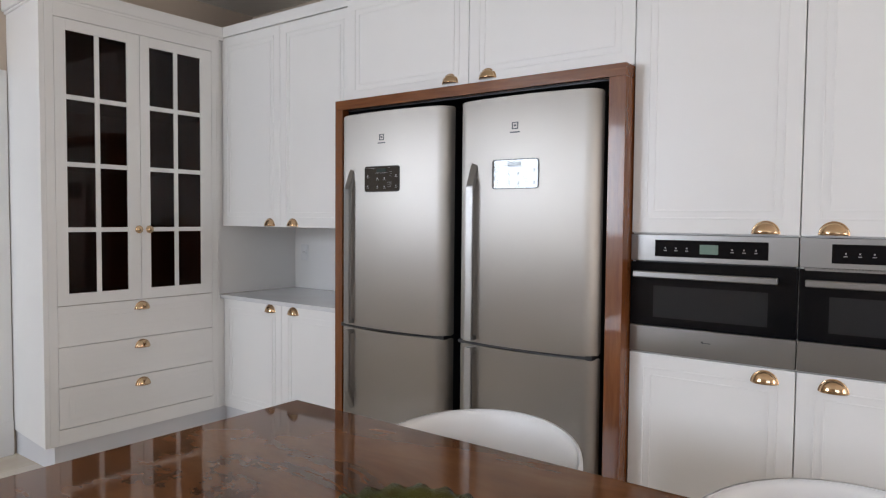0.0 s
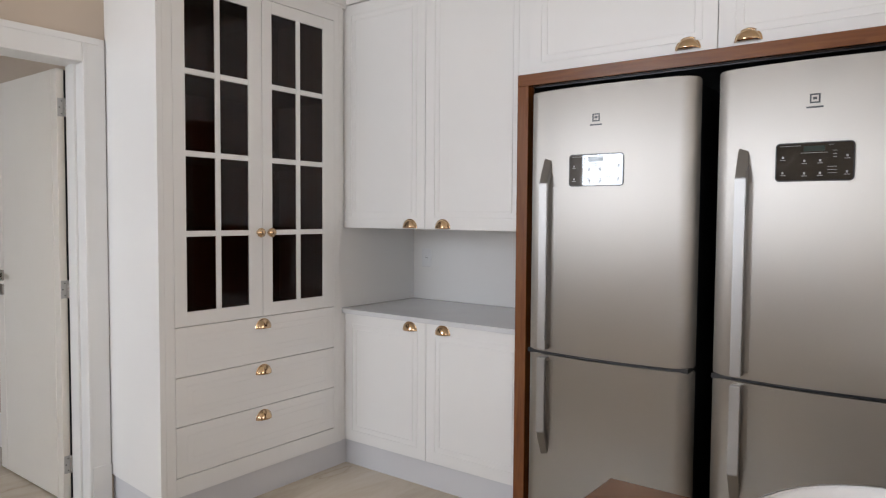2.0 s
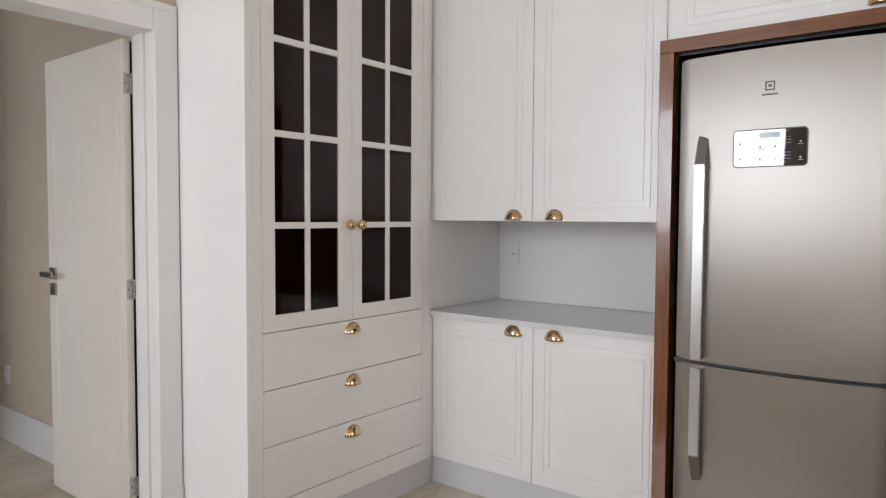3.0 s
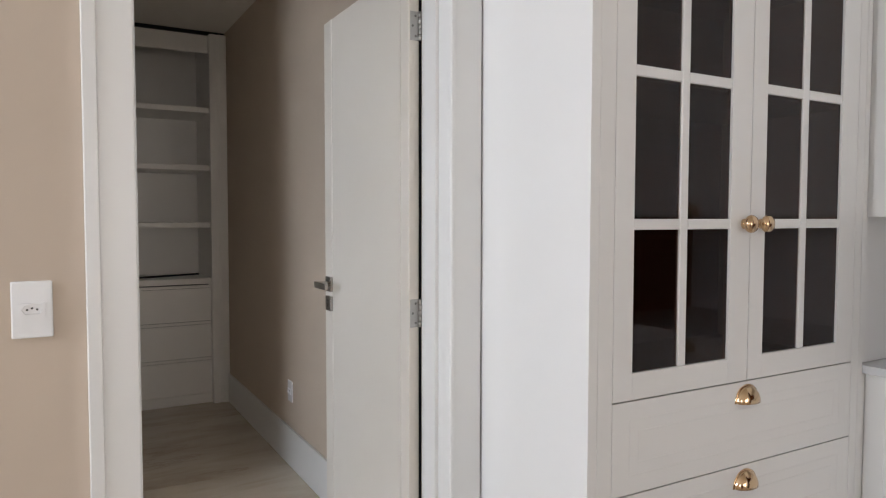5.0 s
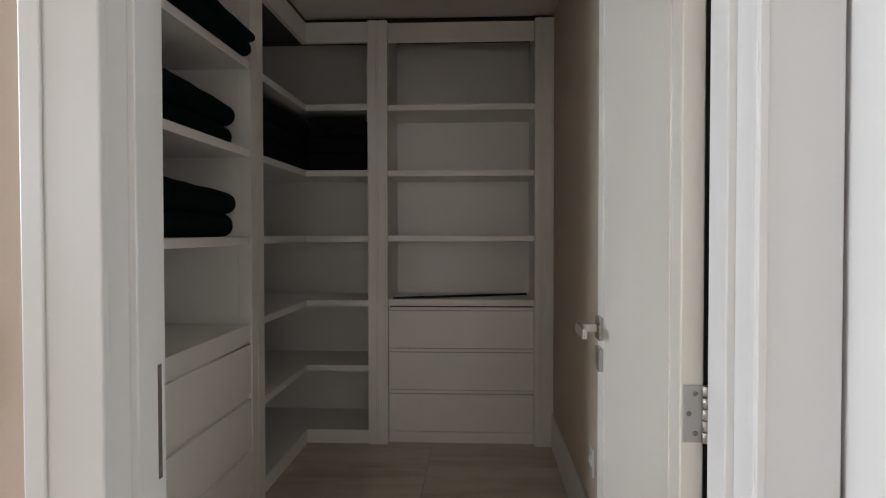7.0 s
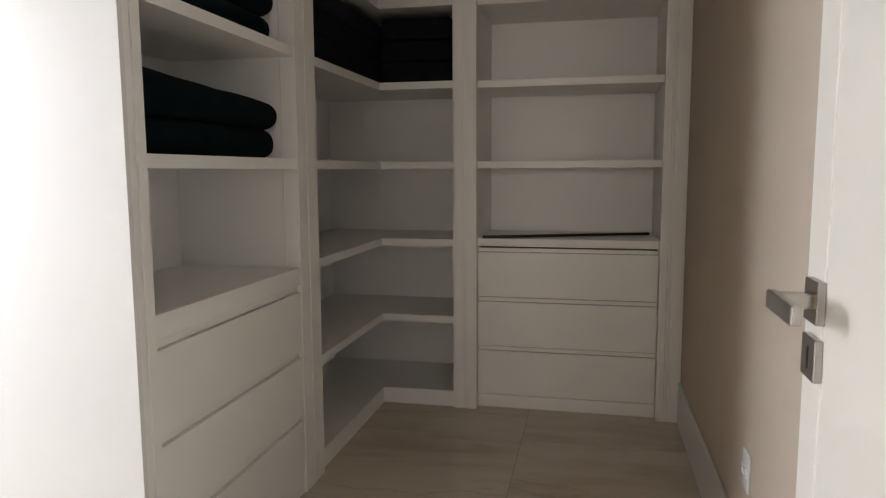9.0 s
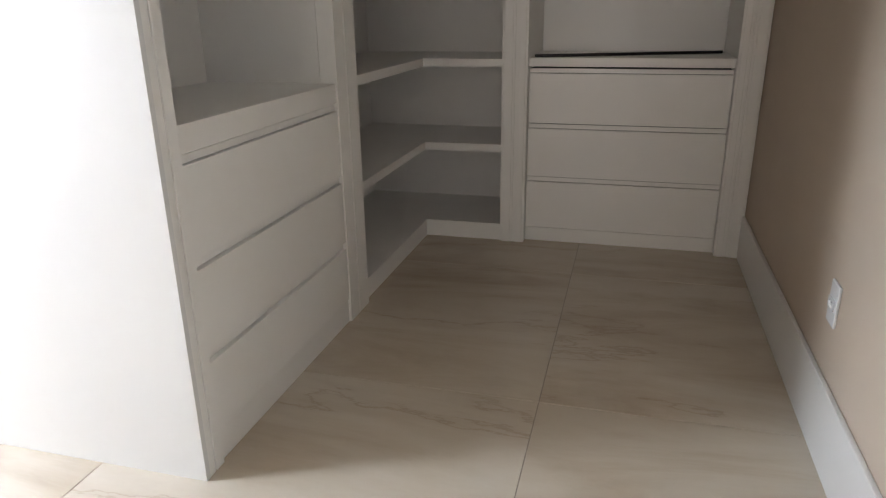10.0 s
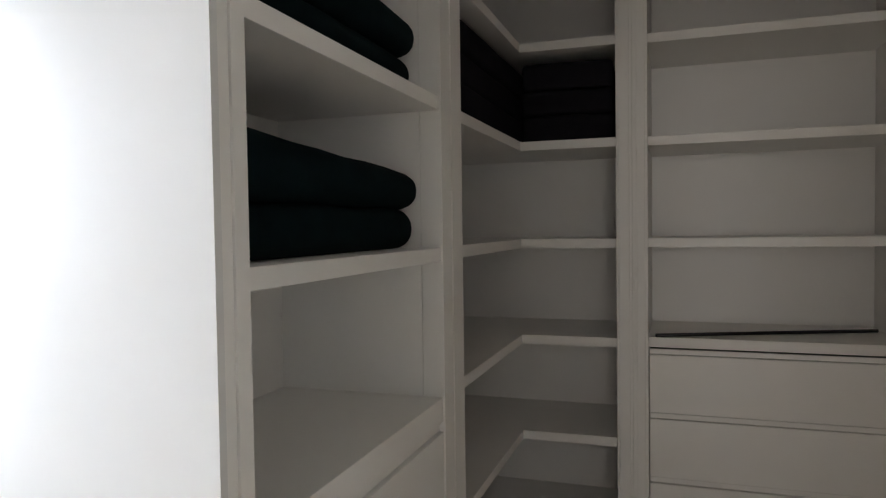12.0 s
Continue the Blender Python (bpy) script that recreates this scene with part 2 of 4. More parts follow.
def cup_bm(u, z, width=0.092, high=0.046, deep=0.028):
    """A half-dome cup pull, open below, on a thin flange; its foot line at z."""
    bm = bmesh.new()
    na, nb = 18, 7
    skins = []
    for t in (0.0, 0.0025):
        grid = []
        for j in range(nb + 1):
            be = math.pi / 2 * j / nb
            grid.append([bm.verts.new((u + (width / 2 - t) * math.cos(math.pi * i / na), -(deep - t) * math.sin(math.pi * i / na) * math.cos(be) - 0.001,
                                       z + (high - t) * math.sin(math.pi * i / na) * math.sin(be))) for i in range(na + 1)])
        skins.append(grid)
        for a, b in zip(grid, grid[1:]):
            for i in range(na):
                bm.faces.new((a[i], a[i + 1], b[i + 1], b[i]))
    for i in range(na):
        bm.faces.new((skins[0][0][i], skins[0][0][i + 1], skins[1][0][i + 1], skins[1][0][i]))
    bmesh.ops.remove_doubles(bm, verts=bm.verts, dist=1e-5)
    for r0, r1, y in ((width / 2 - 0.003, width / 2 + 0.004, -0.0025),):
        ring = []
        for i in range(na + 1):
            c, s = math.cos(math.pi * i / na), math.sin(math.pi * i / na)
            ring.append([bm.verts.new((u + r * c, yy, z + r * s * high / (width / 2))) for r, yy in ((r0, 0), (r0, y), (r1, y), (r1, 0))])
        for a, b in zip(ring, ring[1:]):
            for k in range(3):
                bm.faces.new((a[k], a[k + 1], b[k + 1], b[k]))
    return bm


def cup(parent, m, u, z):
    return smooth(part("cup_handle", turn(cup_bm(u, z), m), BRASS, parent, "polished brass half-dome cup handle"))


def ring_bm(u0, u1, z0, z1, inset, wide, proud):
    a, b, c, d = u0 + inset, u1 - inset, z0 + inset, z1 - inset
    return [(a, b, -proud, 0.001, c, c + wide), (a, b, -proud, 0.001, d - wide, d), (a, a + wide, -proud, 0.001, c + wide, d - wide), (b - wide, b, -proud, 0.001, c + wide, d - wide)]


def front(name, parent, m, u0, u1, z0, z1, material_, moulded=True, thick=0.02, label=""):
    """A cabinet door or drawer front with a double bead round its panel."""
    gap = 0.0016
    door = part(name, turn(box((u0 + gap, u1 - gap, 0, thick, z0 + gap, z1 - gap), bevel=0.0015), m), material_, parent, label)
    if moulded:
        for inset, wide, proud in ((0.058, 0.007, 0.0032), (0.088, 0.007, 0.0032)):
            part("bead_moulding", turn(box(*ring_bm(u0, u1, z0, z1, inset, wide, proud), bevel=0.0009), m), material_, door)
    return door


# ---- the shell ----
KW, PX, PN = -4.546, -4.700, 2.979
CEIL_K, CEIL_P = 3.05, 2.745


def wall_box(name, spans, label="beige painted plaster wall"):
    return setting(name, box(*spans), WALL, label, "wall")


OPEN0, OPEN1, OPENZ = 2.011, 2.859, 2.19
W0, W1, WZ0, WZ1 = -2.42, -0.58, 1.22, 2.68
AY = -0.40
wall_box("wall_west", [(PX, KW, W1, OPEN0 - 0.03, 0, CEIL_K), (PX, KW, -2.5, W0, 0, CEIL_K), (PX, KW, W0, W1, 0, WZ0), (PX, KW, W0, W1, WZ1, CEIL_K), (PX, KW, OPEN1 + 0.03, 4.75, 0, CEIL_K), (PX, KW, OPEN0 - 0.03, OPEN1 + 0.03, OPENZ + 0.03, CEIL_K)])
wall_box("wall_north", [(PX, 3.65, 4.75, 4.90, 0, CEIL_K)])
S0, S1, SZ0, SZ1 = 0.5, 3.3, 1.25, 2.85
wall_box("wall_south", [(PX, S0, -2.65, -2.5, 0, CEIL_K), (S1, 3.65, -2.65, -2.5, 0, CEIL_K), (S0, S1, -2.65, -2.5, 0, SZ0), (S0, S1, -2.65, -2.5, SZ1, CEIL_K)])
E0, E1, EZ0, EZ1 = 1.55, 4.25, 0.45, 2.65
wall_box("wall_east", [(3.5, 3.65, -2.5, E0, 0, CEIL_K), (3.5, 3.65, E1, 4.75, 0, CEIL_K), (3.5, 3.65, E0, E1, 0, EZ0), (3.5, 3.65, E0, E1, EZ1, CEIL_K)])
setting("ceiling_kitchen", box((PX, 3.65, -2.65, 4.90, CEIL_K, CEIL_K + 0.15)), CEILING, "matt off-white plaster ceiling of the kitchen", "ceiling")
wall_box("wall_pantry_north", [(-8.72, PX, PN, PN + 0.13, 0, CEIL_K)])
wall_box("wall_pantry_west", [(-8.72, -8.60, AY - 0.13, PN, 0, CEIL_K)])
wall_box("wall_pantry_inner", [(-8.60, -5.924, 0.74, 0.86, 0, CEIL_P), (-6.09, -5.924, AY, 0.74, 0, CEIL_P)])
A0, A1, AZ0, AZ1 = -5.72, -4.86, 0.50, 2.20
wall_box("wall_pantry_south", [(-8.60, A0, AY - 0.13, AY, 0, CEIL_K), (A1, PX, AY - 0.13, AY, 0, CEIL_K), (A0, A1, AY - 0.13, AY, 0, AZ0), (A0, A1, AY - 0.13, AY, AZ1, CEIL_K)])
setting("ceiling_pantry", box((-8.60, PX, AY, PN, CEIL_P, CEIL_P + 0.12)), CEILING, "matt plaster ceiling of the pantry", "ceiling")
setting("ground", box((-150, 150, -150, 150, -0.35, -0.30)), GRASS, "green lawn round the house", "ground")
setting("floor", prism([(-8.72, AY - 0.13), (PX, AY - 0.13), (PX, -2.65), (3.65, -2.65), (3.65, 4.90), (PX, 4.90), (PX, PN + 0.13), (-8.72, PN + 0.13)], -0.25, -0.0025), GROUT, "beige grout bed under large porcelain tiles", "floor")


def window(name, axis, at, a0, a1, z0, z1, panes):
    """A white framed window in a wall at y = at or x = at."""
    m = facing_y(at) if axis == "y" else facing_x(at)
    w = thing(name, m @ Vector(((a0 + a1) / 2, 0, z0)), "white framed daylight window with clear panes", "window", kind="structure")
    part("window_frame", turn(box((a0, a1, -0.03, 0.03, z0, z0 + 0.06), (a0, a1, -0.03, 0.03, z1 - 0.06, z1), (a0, a0 + 0.06, -0.03, 0.03, z0 + 0.06, z1 - 0.06), (a1 - 0.06, a1, -0.03, 0.03, z0 + 0.06, z1 - 0.06), bevel=0.004), m), DOOR_WHITE, w)
    wide = (a1 - a0 - 0.12) / panes
    for k in range(panes):
        u = a0 + 0.06 + k * wide
        if k:
            part("mullion", turn(box((u - 0.025, u + 0.025, -0.026, 0.026, z0 + 0.06, z1 - 0.06), bevel=0.003), m), DOOR_WHITE, w)
        pane = part("pane", turn(box((u, u + wide, -0.003, 0.003, z0 + 0.06, z1 - 0.06)), m), CLEAR, w)
        pane.visible_shadow = False


window("window_1", "y", -2.59, S0, S1, SZ0, SZ1, 4)
window("window_2", "x", 3.59, E0, E1, EZ0, EZ1, 3)
window("window_4", "x", -4.655, W0, W1, WZ0, WZ1, 2)
window("window_3", "y", AY - 0.07, A0, A1, AZ0, AZ1, 2)

# baseboards
setting("baseboard_pantry_north", box((-8.03, PX - 0.03, PN - 0.016, PN - 0.001, 0, 0.212), bevel=0.003), DOOR_WHITE, "tall white painted baseboard", "baseboard")
setting("baseboard_kitchen", box((KW + 0.001, KW + 0.016, -2.499, 1.895, 0, 0.21), bevel=0.003), DOOR_WHITE, "tall white painted baseboard", "baseboard")


# ---- doorway ----
def casing():
    d = thing("door_frame", (KW, (OPEN0 + OPEN1) / 2, 0), "white painted wooden door casing with a fine bead", "door frame", kind="structure")
    f = KW
    side = part("casing_side", box((f + 0.0005, f + 0.018, 1.905, OPEN0 + 0.002, 0, 2.312), bevel=0.003), DOOR_WHITE, d)
    part("outer_moulding", box((f + 0.0175, f + 0.0235, 1.905, 1.936, 0, 2.312), bevel=0.0028), DOOR_WHITE, side)
    side = part("casing_side", box((f + 0.0005, f + 0.018, OPEN1 - 0.002, 2.965, 0, 2.312), bevel=0.003), DOOR_WHITE, d)
    part("inner_bead", box((f + 0.0175, f + 0.0225, OPEN1 - 0.001, OPEN1 + 0.012, 0, 2.312), bevel=0.0024), DOOR_WHITE, side)
    part("plinth_block", box((f + 0.0175, f + 0.0235, OPEN1 + 0.013, 2.965, 0, 0.21), bevel=0.0015), DOOR_WHITE, side)
    top = part("casing_head", box((f + 0.0005, f + 0.018, OPEN0 + 0.003, OPEN1 - 0.003, OPENZ, 2.312), bevel=0.003), DOOR_WHITE, d)
    part("outer_moulding", box((f + 0.0175, f + 0.0235, 1.937, 2.934, 2.280, 2.312), bevel=0.0028), DOOR_WHITE, top)
    jx0, jx1 = PX - 0.012, f - 0.0005
    part("jamb", box((jx0, jx1, OPEN0 - 0.03, OPEN0, 0, OPENZ), (jx0 + 0.05, jx1 - 0.055, OPEN0 - 0.001, OPEN0 + 0.012, 0, OPENZ), bevel=0.002), DOOR_WHITE, d)
    part("jamb", box((jx0, jx1, OPEN1, OPEN1 + 0.03, 0, OPENZ), (jx0 + 0.05, jx1 - 0.055, OPEN1 - 0.012, OPEN1 + 0.001, 0, OPENZ), bevel=0.002), DOOR_WHITE, d)
    part("head_jamb", box((jx0, jx1, OPEN0 - 0.03, OPEN1 + 0.03, OPENZ, OPENZ + 0.03), bevel=0.002), DOOR_WHITE, d)
    strike = part("strike_plate", box((PX + 0.004, PX + 0.032, OPEN0 - 0.001, OPEN0 + 0.0015, 0.98, 1.16), bevel=0.0006), NICKEL, d, "small satin metal strike plate")


casing()


def pantry_door():
    """The open leaf; built shut along -x from its hinge line, then swung a little."""
    hx, hy, wide, thick, top = -4.722, 2.824, 0.795, 0.036, 2.180
    d = thing("door_1", (hx, hy, 0.008), "white painted flush pantry door standing open", "door", kind="structure")
    m = Matrix.Translation((hx, hy, 0)) @ Matrix.Rotation(radians(-0.45), 4, "Z")
    put = lambda bm: turn(bm, m)
    leaf = part("leaf", put(box((-wide, -0.008, -0.001, thick - 0.001, 0.008, top), bevel=0.0025)), LEAF_WARMED, d)
    for u in (-0.07, -0.71):
        part("bead_moulding", put(box((u - 0.004, u + 0.004, -0.0035, 0.0, 0.008, top), bevel=0.0015)), LEAF_WARMED, leaf)
    rose_x = -wide + 0.062
    for z0, z1 in ((1.086, 1.146), (1.006, 1.066)):
        rose = part("rose_plate" if z0 > 1.05 else "escutcheon", put(box((rose_x - 0.03, rose_x + 0.03, -0.013, -0.001, z0, z1), bevel=0.002)), NICKEL, d, "square satin nickel plate")
        if z0 < 1.05:
            part("keyhole", put(box((rose_x - 0.0025, rose_x + 0.0025, -0.0136, -0.012, z0 + 0.014, z1 - 0.014))), BLACK, rose)
    handle = part("lever_handle", put(box((rose_x - 0.011, rose_x + 0.011, -0.060, -0.012, 1.105, 1.127), (rose_x - 0.011, rose_x + 0.118, -0.068, -0.054, 1.103, 1.129), bevel=0.0025)), NICKEL, d, "satin nickel lever handle")
    # narrow black strip on the leaf's far side, next to the hinges
    part("rubber_seal", put(box((-0.040, -0.016, thick - 0.0005, thick + 0.011, 0.01, top - 0.004))), BLACK, d, "narrow black strip along the hinge edge")
    for z in (1.990, 1.083, 0.190):
        hinge = part("hinge", put(box((-0.0082, -0.0058, 0.003, thick - 0.002, z - 0.045, z + 0.045), bevel=0.0006)), HINGE, d, "satin steel butt hinge")
        for k in range(5):
            knuckle = lathe([(0.0055, -0.0085), (0.0066, -0.0078), (0.0066, 0.0078), (0.0055, 0.0085)], 12)
            smooth(part("knuckle", turn(knuckle, Matrix.Translation((hx - 0.001, hy + thick + 0.0015, z + (k - 2) * 0.018))), HINGE, hinge))
        for y, dz in ((0.022, -0.031), (0.012, 0.0), (0.022, 0.031)):
            head = turn(lathe([(0.0042, 0), (0.0032, 0.0012)], 10), Matrix.Translation((-0.0059, y, z + dz)) @ Matrix.Rotation(radians(90), 4, "Y"))
            part("screw", put(head), DARK_STEEL, hinge)


pantry_door()


# ---- electrics ----
def outlet(m, u, z, w, h, label, kind="outlet"):
    """A plate in a wall plane, u and z its middle."""
    base = m @ Vector((u, 0, z - h / 2))
    o = thing("wall_socket" if kind == "outlet" else "light_switch", base, label, "wall socket" if kind == "outlet" else "light switch")
    part("cover_plate", turn(box((u - w / 2, u + w / 2, -0.008, 0, z - h / 2, z + h / 2), bevel=0.0035), m), PLASTIC, o)
    if kind == "outlet":
        rim = [(-0.0205, 0), (-0.0135, 0.0095), (0.0135, 0.0095), (0.0205, 0), (0.0135, -0.0095), (-0.0135, -0.0095)]
        rect = [(-0.025, -0.0145), (0.025, -0.0145), (0.025, 0.0145), (-0.025, 0.0145)]
        bm = bmesh.new()
        outer = [bm.verts.new((u + a, -0.0135, z + b)) for a, b in rect]
        low = [bm.verts.new((u + a, -0.0075, z + b)) for a, b in rect]
        lip = [bm.verts.new((u + a, -0.0135, z + b)) for a, b in rim]
        deep = [bm.verts.new((u + a * 0.97, -0.0086, z + b * 0.96)) for a, b in rim]
        edges = [bm.edges.new((k[q], k[(q + 1) % len(k)])) for k in (outer, lip) for q in range(len(k))]
        bmesh.ops.triangle_fill(bm, edges=edges, use_beauty=True)
        for f in [f for f in bm.faces if set(f.verts) <= set(lip)]:
            bm.faces.remove(f)
        for k, n in ((0, 4), (1, 6)):
            a, b = ((outer, low), (lip, deep))[k]
            for q in range(n):
                bm.faces.new((a[q], a[(q + 1) % n], b[(q + 1) % n], b[q]))
        bm.faces.new(deep)
        ins = part("insert", turn(bm, m), PLASTIC, o)
        for du, dz in ((-0.0095, 0), (0, 0.003), (0.0095, 0)):
            hole = turn(lathe([(0.0024, 0), (0.0024, 0.0006)], 10), Matrix.Translation((u + du, -0.0087, z + dz)) @ Matrix.Rotation(radians(90), 4, "X"))
            part("pin_hole", turn(hole, m), BLACK, ins)
    else:
        part("rocker", turn(box((u - 0.024, u + 0.024, -0.0115, -0.007, z - 0.038, z + 0.038), bevel=0.002), m), PLASTIC, o)
    return o


outlet(facing_x(KW), 1.799, 1.186, 0.080, 0.126, "white plastic three-pin wall socket plate")
outlet(facing_x(KW), 1.660, 1.186, 0.080, 0.126, "white plastic rocker light switch plate", "switch")
outlet(facing_y(PN), -6.50, 0.418, 0.075, 0.118, "white plastic socket plate low on the beige wall")


# ---- the floor's tiles ----
def floor_tiles():
    size, gap = 1.125, 0.0022
    x0, y0 = -6.50 - 2 * size, 2.205 - 5 * size
    floor = bpy.data.objects["floor"]
    cache = {}
    pieces = []
    for i in range(12):
        for j in range(8):
            ax, bx = max(x0 + i * size, -8.70), min(x0 + (i + 1) * size, 3.63)
            ay, by = max(y0 + j * size, -2.63), min(y0 + (j + 1) * size, 4.88)
            inner0, inner1 = max(ay, AY - 0.11), min(by, PN + 0.11)
            if ax > PX:
                pieces.append((ax, bx, ay, by))
            else:
                pieces.append((ax, bx, inner0, inner1))
                if bx > PX:
                    pieces += [(PX, bx, ay, min(by, inner0)), (PX, bx, max(ay, inner1), by)]
    for ax, bx, ay, by in pieces:
        if bx - ax < 0.02 or by - ay < 0.02:
            continue
        key = (round(bx - ax, 3), round(by - ay, 3))
        if key not in cache:
            bm = box((gap / 2, key[0] - gap / 2, gap / 2, key[1] - gap / 2, -0.012, 0.0))
            me = bpy.data.meshes.new("floor_tile")
            bmesh.ops.bevel(bm, geom=[e for e in bm.edges if all(v.co.z > -0.001 for v in e.verts)], offset=0.0008, segments=1, affect="EDGES")
            bmesh.ops.recalc_face_normals(bm, faces=bm.faces)
            bm.to_mesh(me), bm.free()
            me.materials.append(TILE)
            cache[key] = me
        t = new("floor_tile", cache[key])
        t.parent, t.location = floor, (ax, ay, 0)


# ---- kitchen: glazed dresser ----
def dresser():
    X, m = -4.0, facing_x(-4.0)
    back, y0, y1 = KW + 0.001, 2.925, 4.058
    d = thing("glazed_cabinet", (-4.27, 3.49, 0), "tall white lacquered cabinet with smoked glass doors over three drawers", "cabinet")
    inner = (3.0, 3.998)
    part("side_panel", prism([(back, 2.972), (back, 2.990), (X, 2.952), (X, y0)], 0.150, 2.655, 0.001), LACQUER, d)
    part("side_panel", box((back, X, 4.036, y1, 0.150, 2.655)), LACQUER, d)
    part("back_panel", box((back + 0.002, back + 0.018, 2.991, 4.035, 0.150, 2.655)), DARK_WOOD, d)
    part("face_frame", box((X - 0.022, X, 2.953, inner[0], 0.150, 2.655), (X - 0.022, X, inner[1], 4.035, 0.150, 2.655), (X - 0.022, X, *inner, 2.556, 2.655), (X - 0.022, X, *inner, 0.150, 0.238), bevel=0.0008), LACQUER, d)
    part("divider", box((back + 0.02, X - 0.025, 2.993, 4.033, 0.930, 0.950)), DARK_WOOD, d)
    part("top_panel", box((back + 0.02, X - 0.025, 2.993, 4.033, 2.60, 2.62)), DARK_WOOD, d)
    for z in (1.374, 1.745, 2.122):
        part("shelf", box((back + 0.02, X - 0.06, 2.993, 4.033, z - 0.009, z + 0.009)), DARK_WOOD, d)
    part("toe_kick", box((back, X - 0.028, 2.985, 4.118, 0.0, 0.149)), TOE, d)
    crown = part("crown_moulding", prism([(back, 2.948), (back, 4.10), (X + 0.012, 4.10), (X + 0.012, 2.905)], 2.656, 2.728, 0.004), LACQUER, d)
    part("cove", prism([(back, 2.960), (back, 4.09), (X + 0.006, 4.09), (X + 0.006, 2.915)], 2.640, 2.6555, 0.002), LACQUER, crown)
    rows = (1.010, 1.374, 1.745, 2.122, 2.492)
    for u0, u1, g0, g1, gm, knob in ((3.0, 3.497, 3.065, 3.416, 3.240, 3.472), (3.497, 3.998, 3.560, 3.914, 3.738, 3.541)):
        t, g = 0.021, 0.0016
        door = part("glass_door", turn(box((u0 + g, g0, 0, t, 0.944, 2.553), (g1, u1 - g, 0, t, 0.944, 2.553), (g0, g1, 0, t, 0.944, rows[0]), (g0, g1, 0, t, rows[-1], 2.553), bevel=0.001), m), LACQUER, d)
        part("muntin", turn(box((gm - 0.014, gm + 0.014, 0.002, 0.019, rows[0], rows[-1]), bevel=0.003), m), LACQUER, door)
        for z in rows[1:-1]:
            for a, b in ((g0, gm - 0.0135), (gm + 0.0135, g1)):
                part("muntin", turn(box((a, b, 0.002, 0.019, z - 0.0135, z + 0.0135), bevel=0.003), m), LACQUER, door)
        for a, b in ((g0, gm), (gm, g1)):
            for z0, z1 in zip(rows, rows[1:]):
                part("pane", turn(box((a + 0.0005, b - 0.0005, 0.008, 0.012, z0 + 0.0005, z1 - 0.0005)), m), SMOKED, door, "smoked dark glass pane")
        ball = lathe([(0.0, -0.003), (0.014, -0.003), (0.014, 0.000), (0.009, 0.002), (0.009, 0.007), (0.015, 0.010), (0.023, 0.017), (0.0245, 0.0225), (0.021, 0.030), (0.011, 0.035), (0.0, 0.036)], 24)
        smooth(part("knob", turn(turn(ball, Matrix.Translation((knob, 0, 1.374)) @ Matrix.Rotation(radians(90), 4, "X")), m), BRASS, door, "round polished brass knob"))
    for z0, z1, cz in ((0.708, 0.942, 0.883), (0.477, 0.708, 0.646), (0.240, 0.477, 0.410)):
        dr = front("drawer", d, m, 3.0, 3.998, z0, z1, LACQUER, moulded=False)
        for inset in (0.058, 0.088):
            part("bead_moulding", turn(box(*ring_bm(3.0, 3.998, z0 - 0.012, z1 + 0.012, inset, 0.005, 0.0007), bevel=0.0009), m), LACQUER, dr)
        cup(dr, m, 3.498, cz)


dresser()


# ---- kitchen: cabinets on the fridge wall ----
BACK = 4.748


def corner_lower():
    c = thing("base_cabinet", (-3.41, 4.4, 0), "white lacquered two-door base cabinet under a quartz top", "cabinet")
    m = facing_y(4.092)
    x0, x1 = -4.010, -2.768
    part("carcass", box((x0, x1, 4.114, BACK, 0.148, 0.892)), LACQUER, c)
    part("toe_kick", box((-4.03, x1, 4.119, 4.139, 0, 0.147)), TOE, c)
    part("filler", box((-4.052, -4.0105, 4.0595, 4.113, 0.150, 0.896)), LACQUER, c)
    for u0, u1, cu in ((x0, -3.402, -3.513), (-3.402, x1 - 0.005, -3.291)):
        door = front("door", c, m, u0, u1, 0.148, 0.896, LACQUER)
        cup(door, m, cu, 0.845)
    top = thing("quartz_worktop", (-3.41, 4.4, 0.9), "pale grey polished quartz worktop", "worktop")
    part("slab", box((-4.035, -2.767, 4.066, BACK, 0.898, 0.924), bevel=0.0015), QUARTZ, top)
    lining = thing("splashback", (-3.41, 4.74, 0.926), "white lacquered splashback panels over the worktop", "splashback")
    part("side_panel", box((-4.045, -4.022, 4.060, BACK, 0.926, 2.655)), LACQUER, lining)
    part("back_panel", box((-4.021, -2.768, BACK - 0.012, BACK, 0.926, 1.40)), LACQUER, lining)


corner_lower()
outlet(facing_y(BACK - 0.012), -3.91, 1.195, 0.075, 0.118, "white plastic wall socket on the splashback")


def corner_upper():
    c = thing("wall_cabinet", (-3.41, 4.4, 1.392), "white lacquered two-door wall cabinet with brass cup handles", "cabinet")
    m = facing_y(4.092)
    x0, x1 = -4.020, -2.762
    part("carcass", box((x0, x1, 4.114, BACK - 0.013, 1.393, 2.655)), LACQUER, c)
    for u0, u1, cu in ((x0, -3.415, -3.517), (-3.415, -2.790, -3.296)):
        door = front("door", c, m, u0, u1, 1.392, 2.660, LACQUER)
        cup(door, m, cu, 1.399)
    part("filler", box((-2.788, x1, 4.092, 4.112, 2.10, 2.655)), LACQUER, c)
    part("crown_moulding", box((-4.02, x1, 4.080, 4.30, 2.662, 2.730), bevel=0.004), LACQUER, c)


corner_upper()


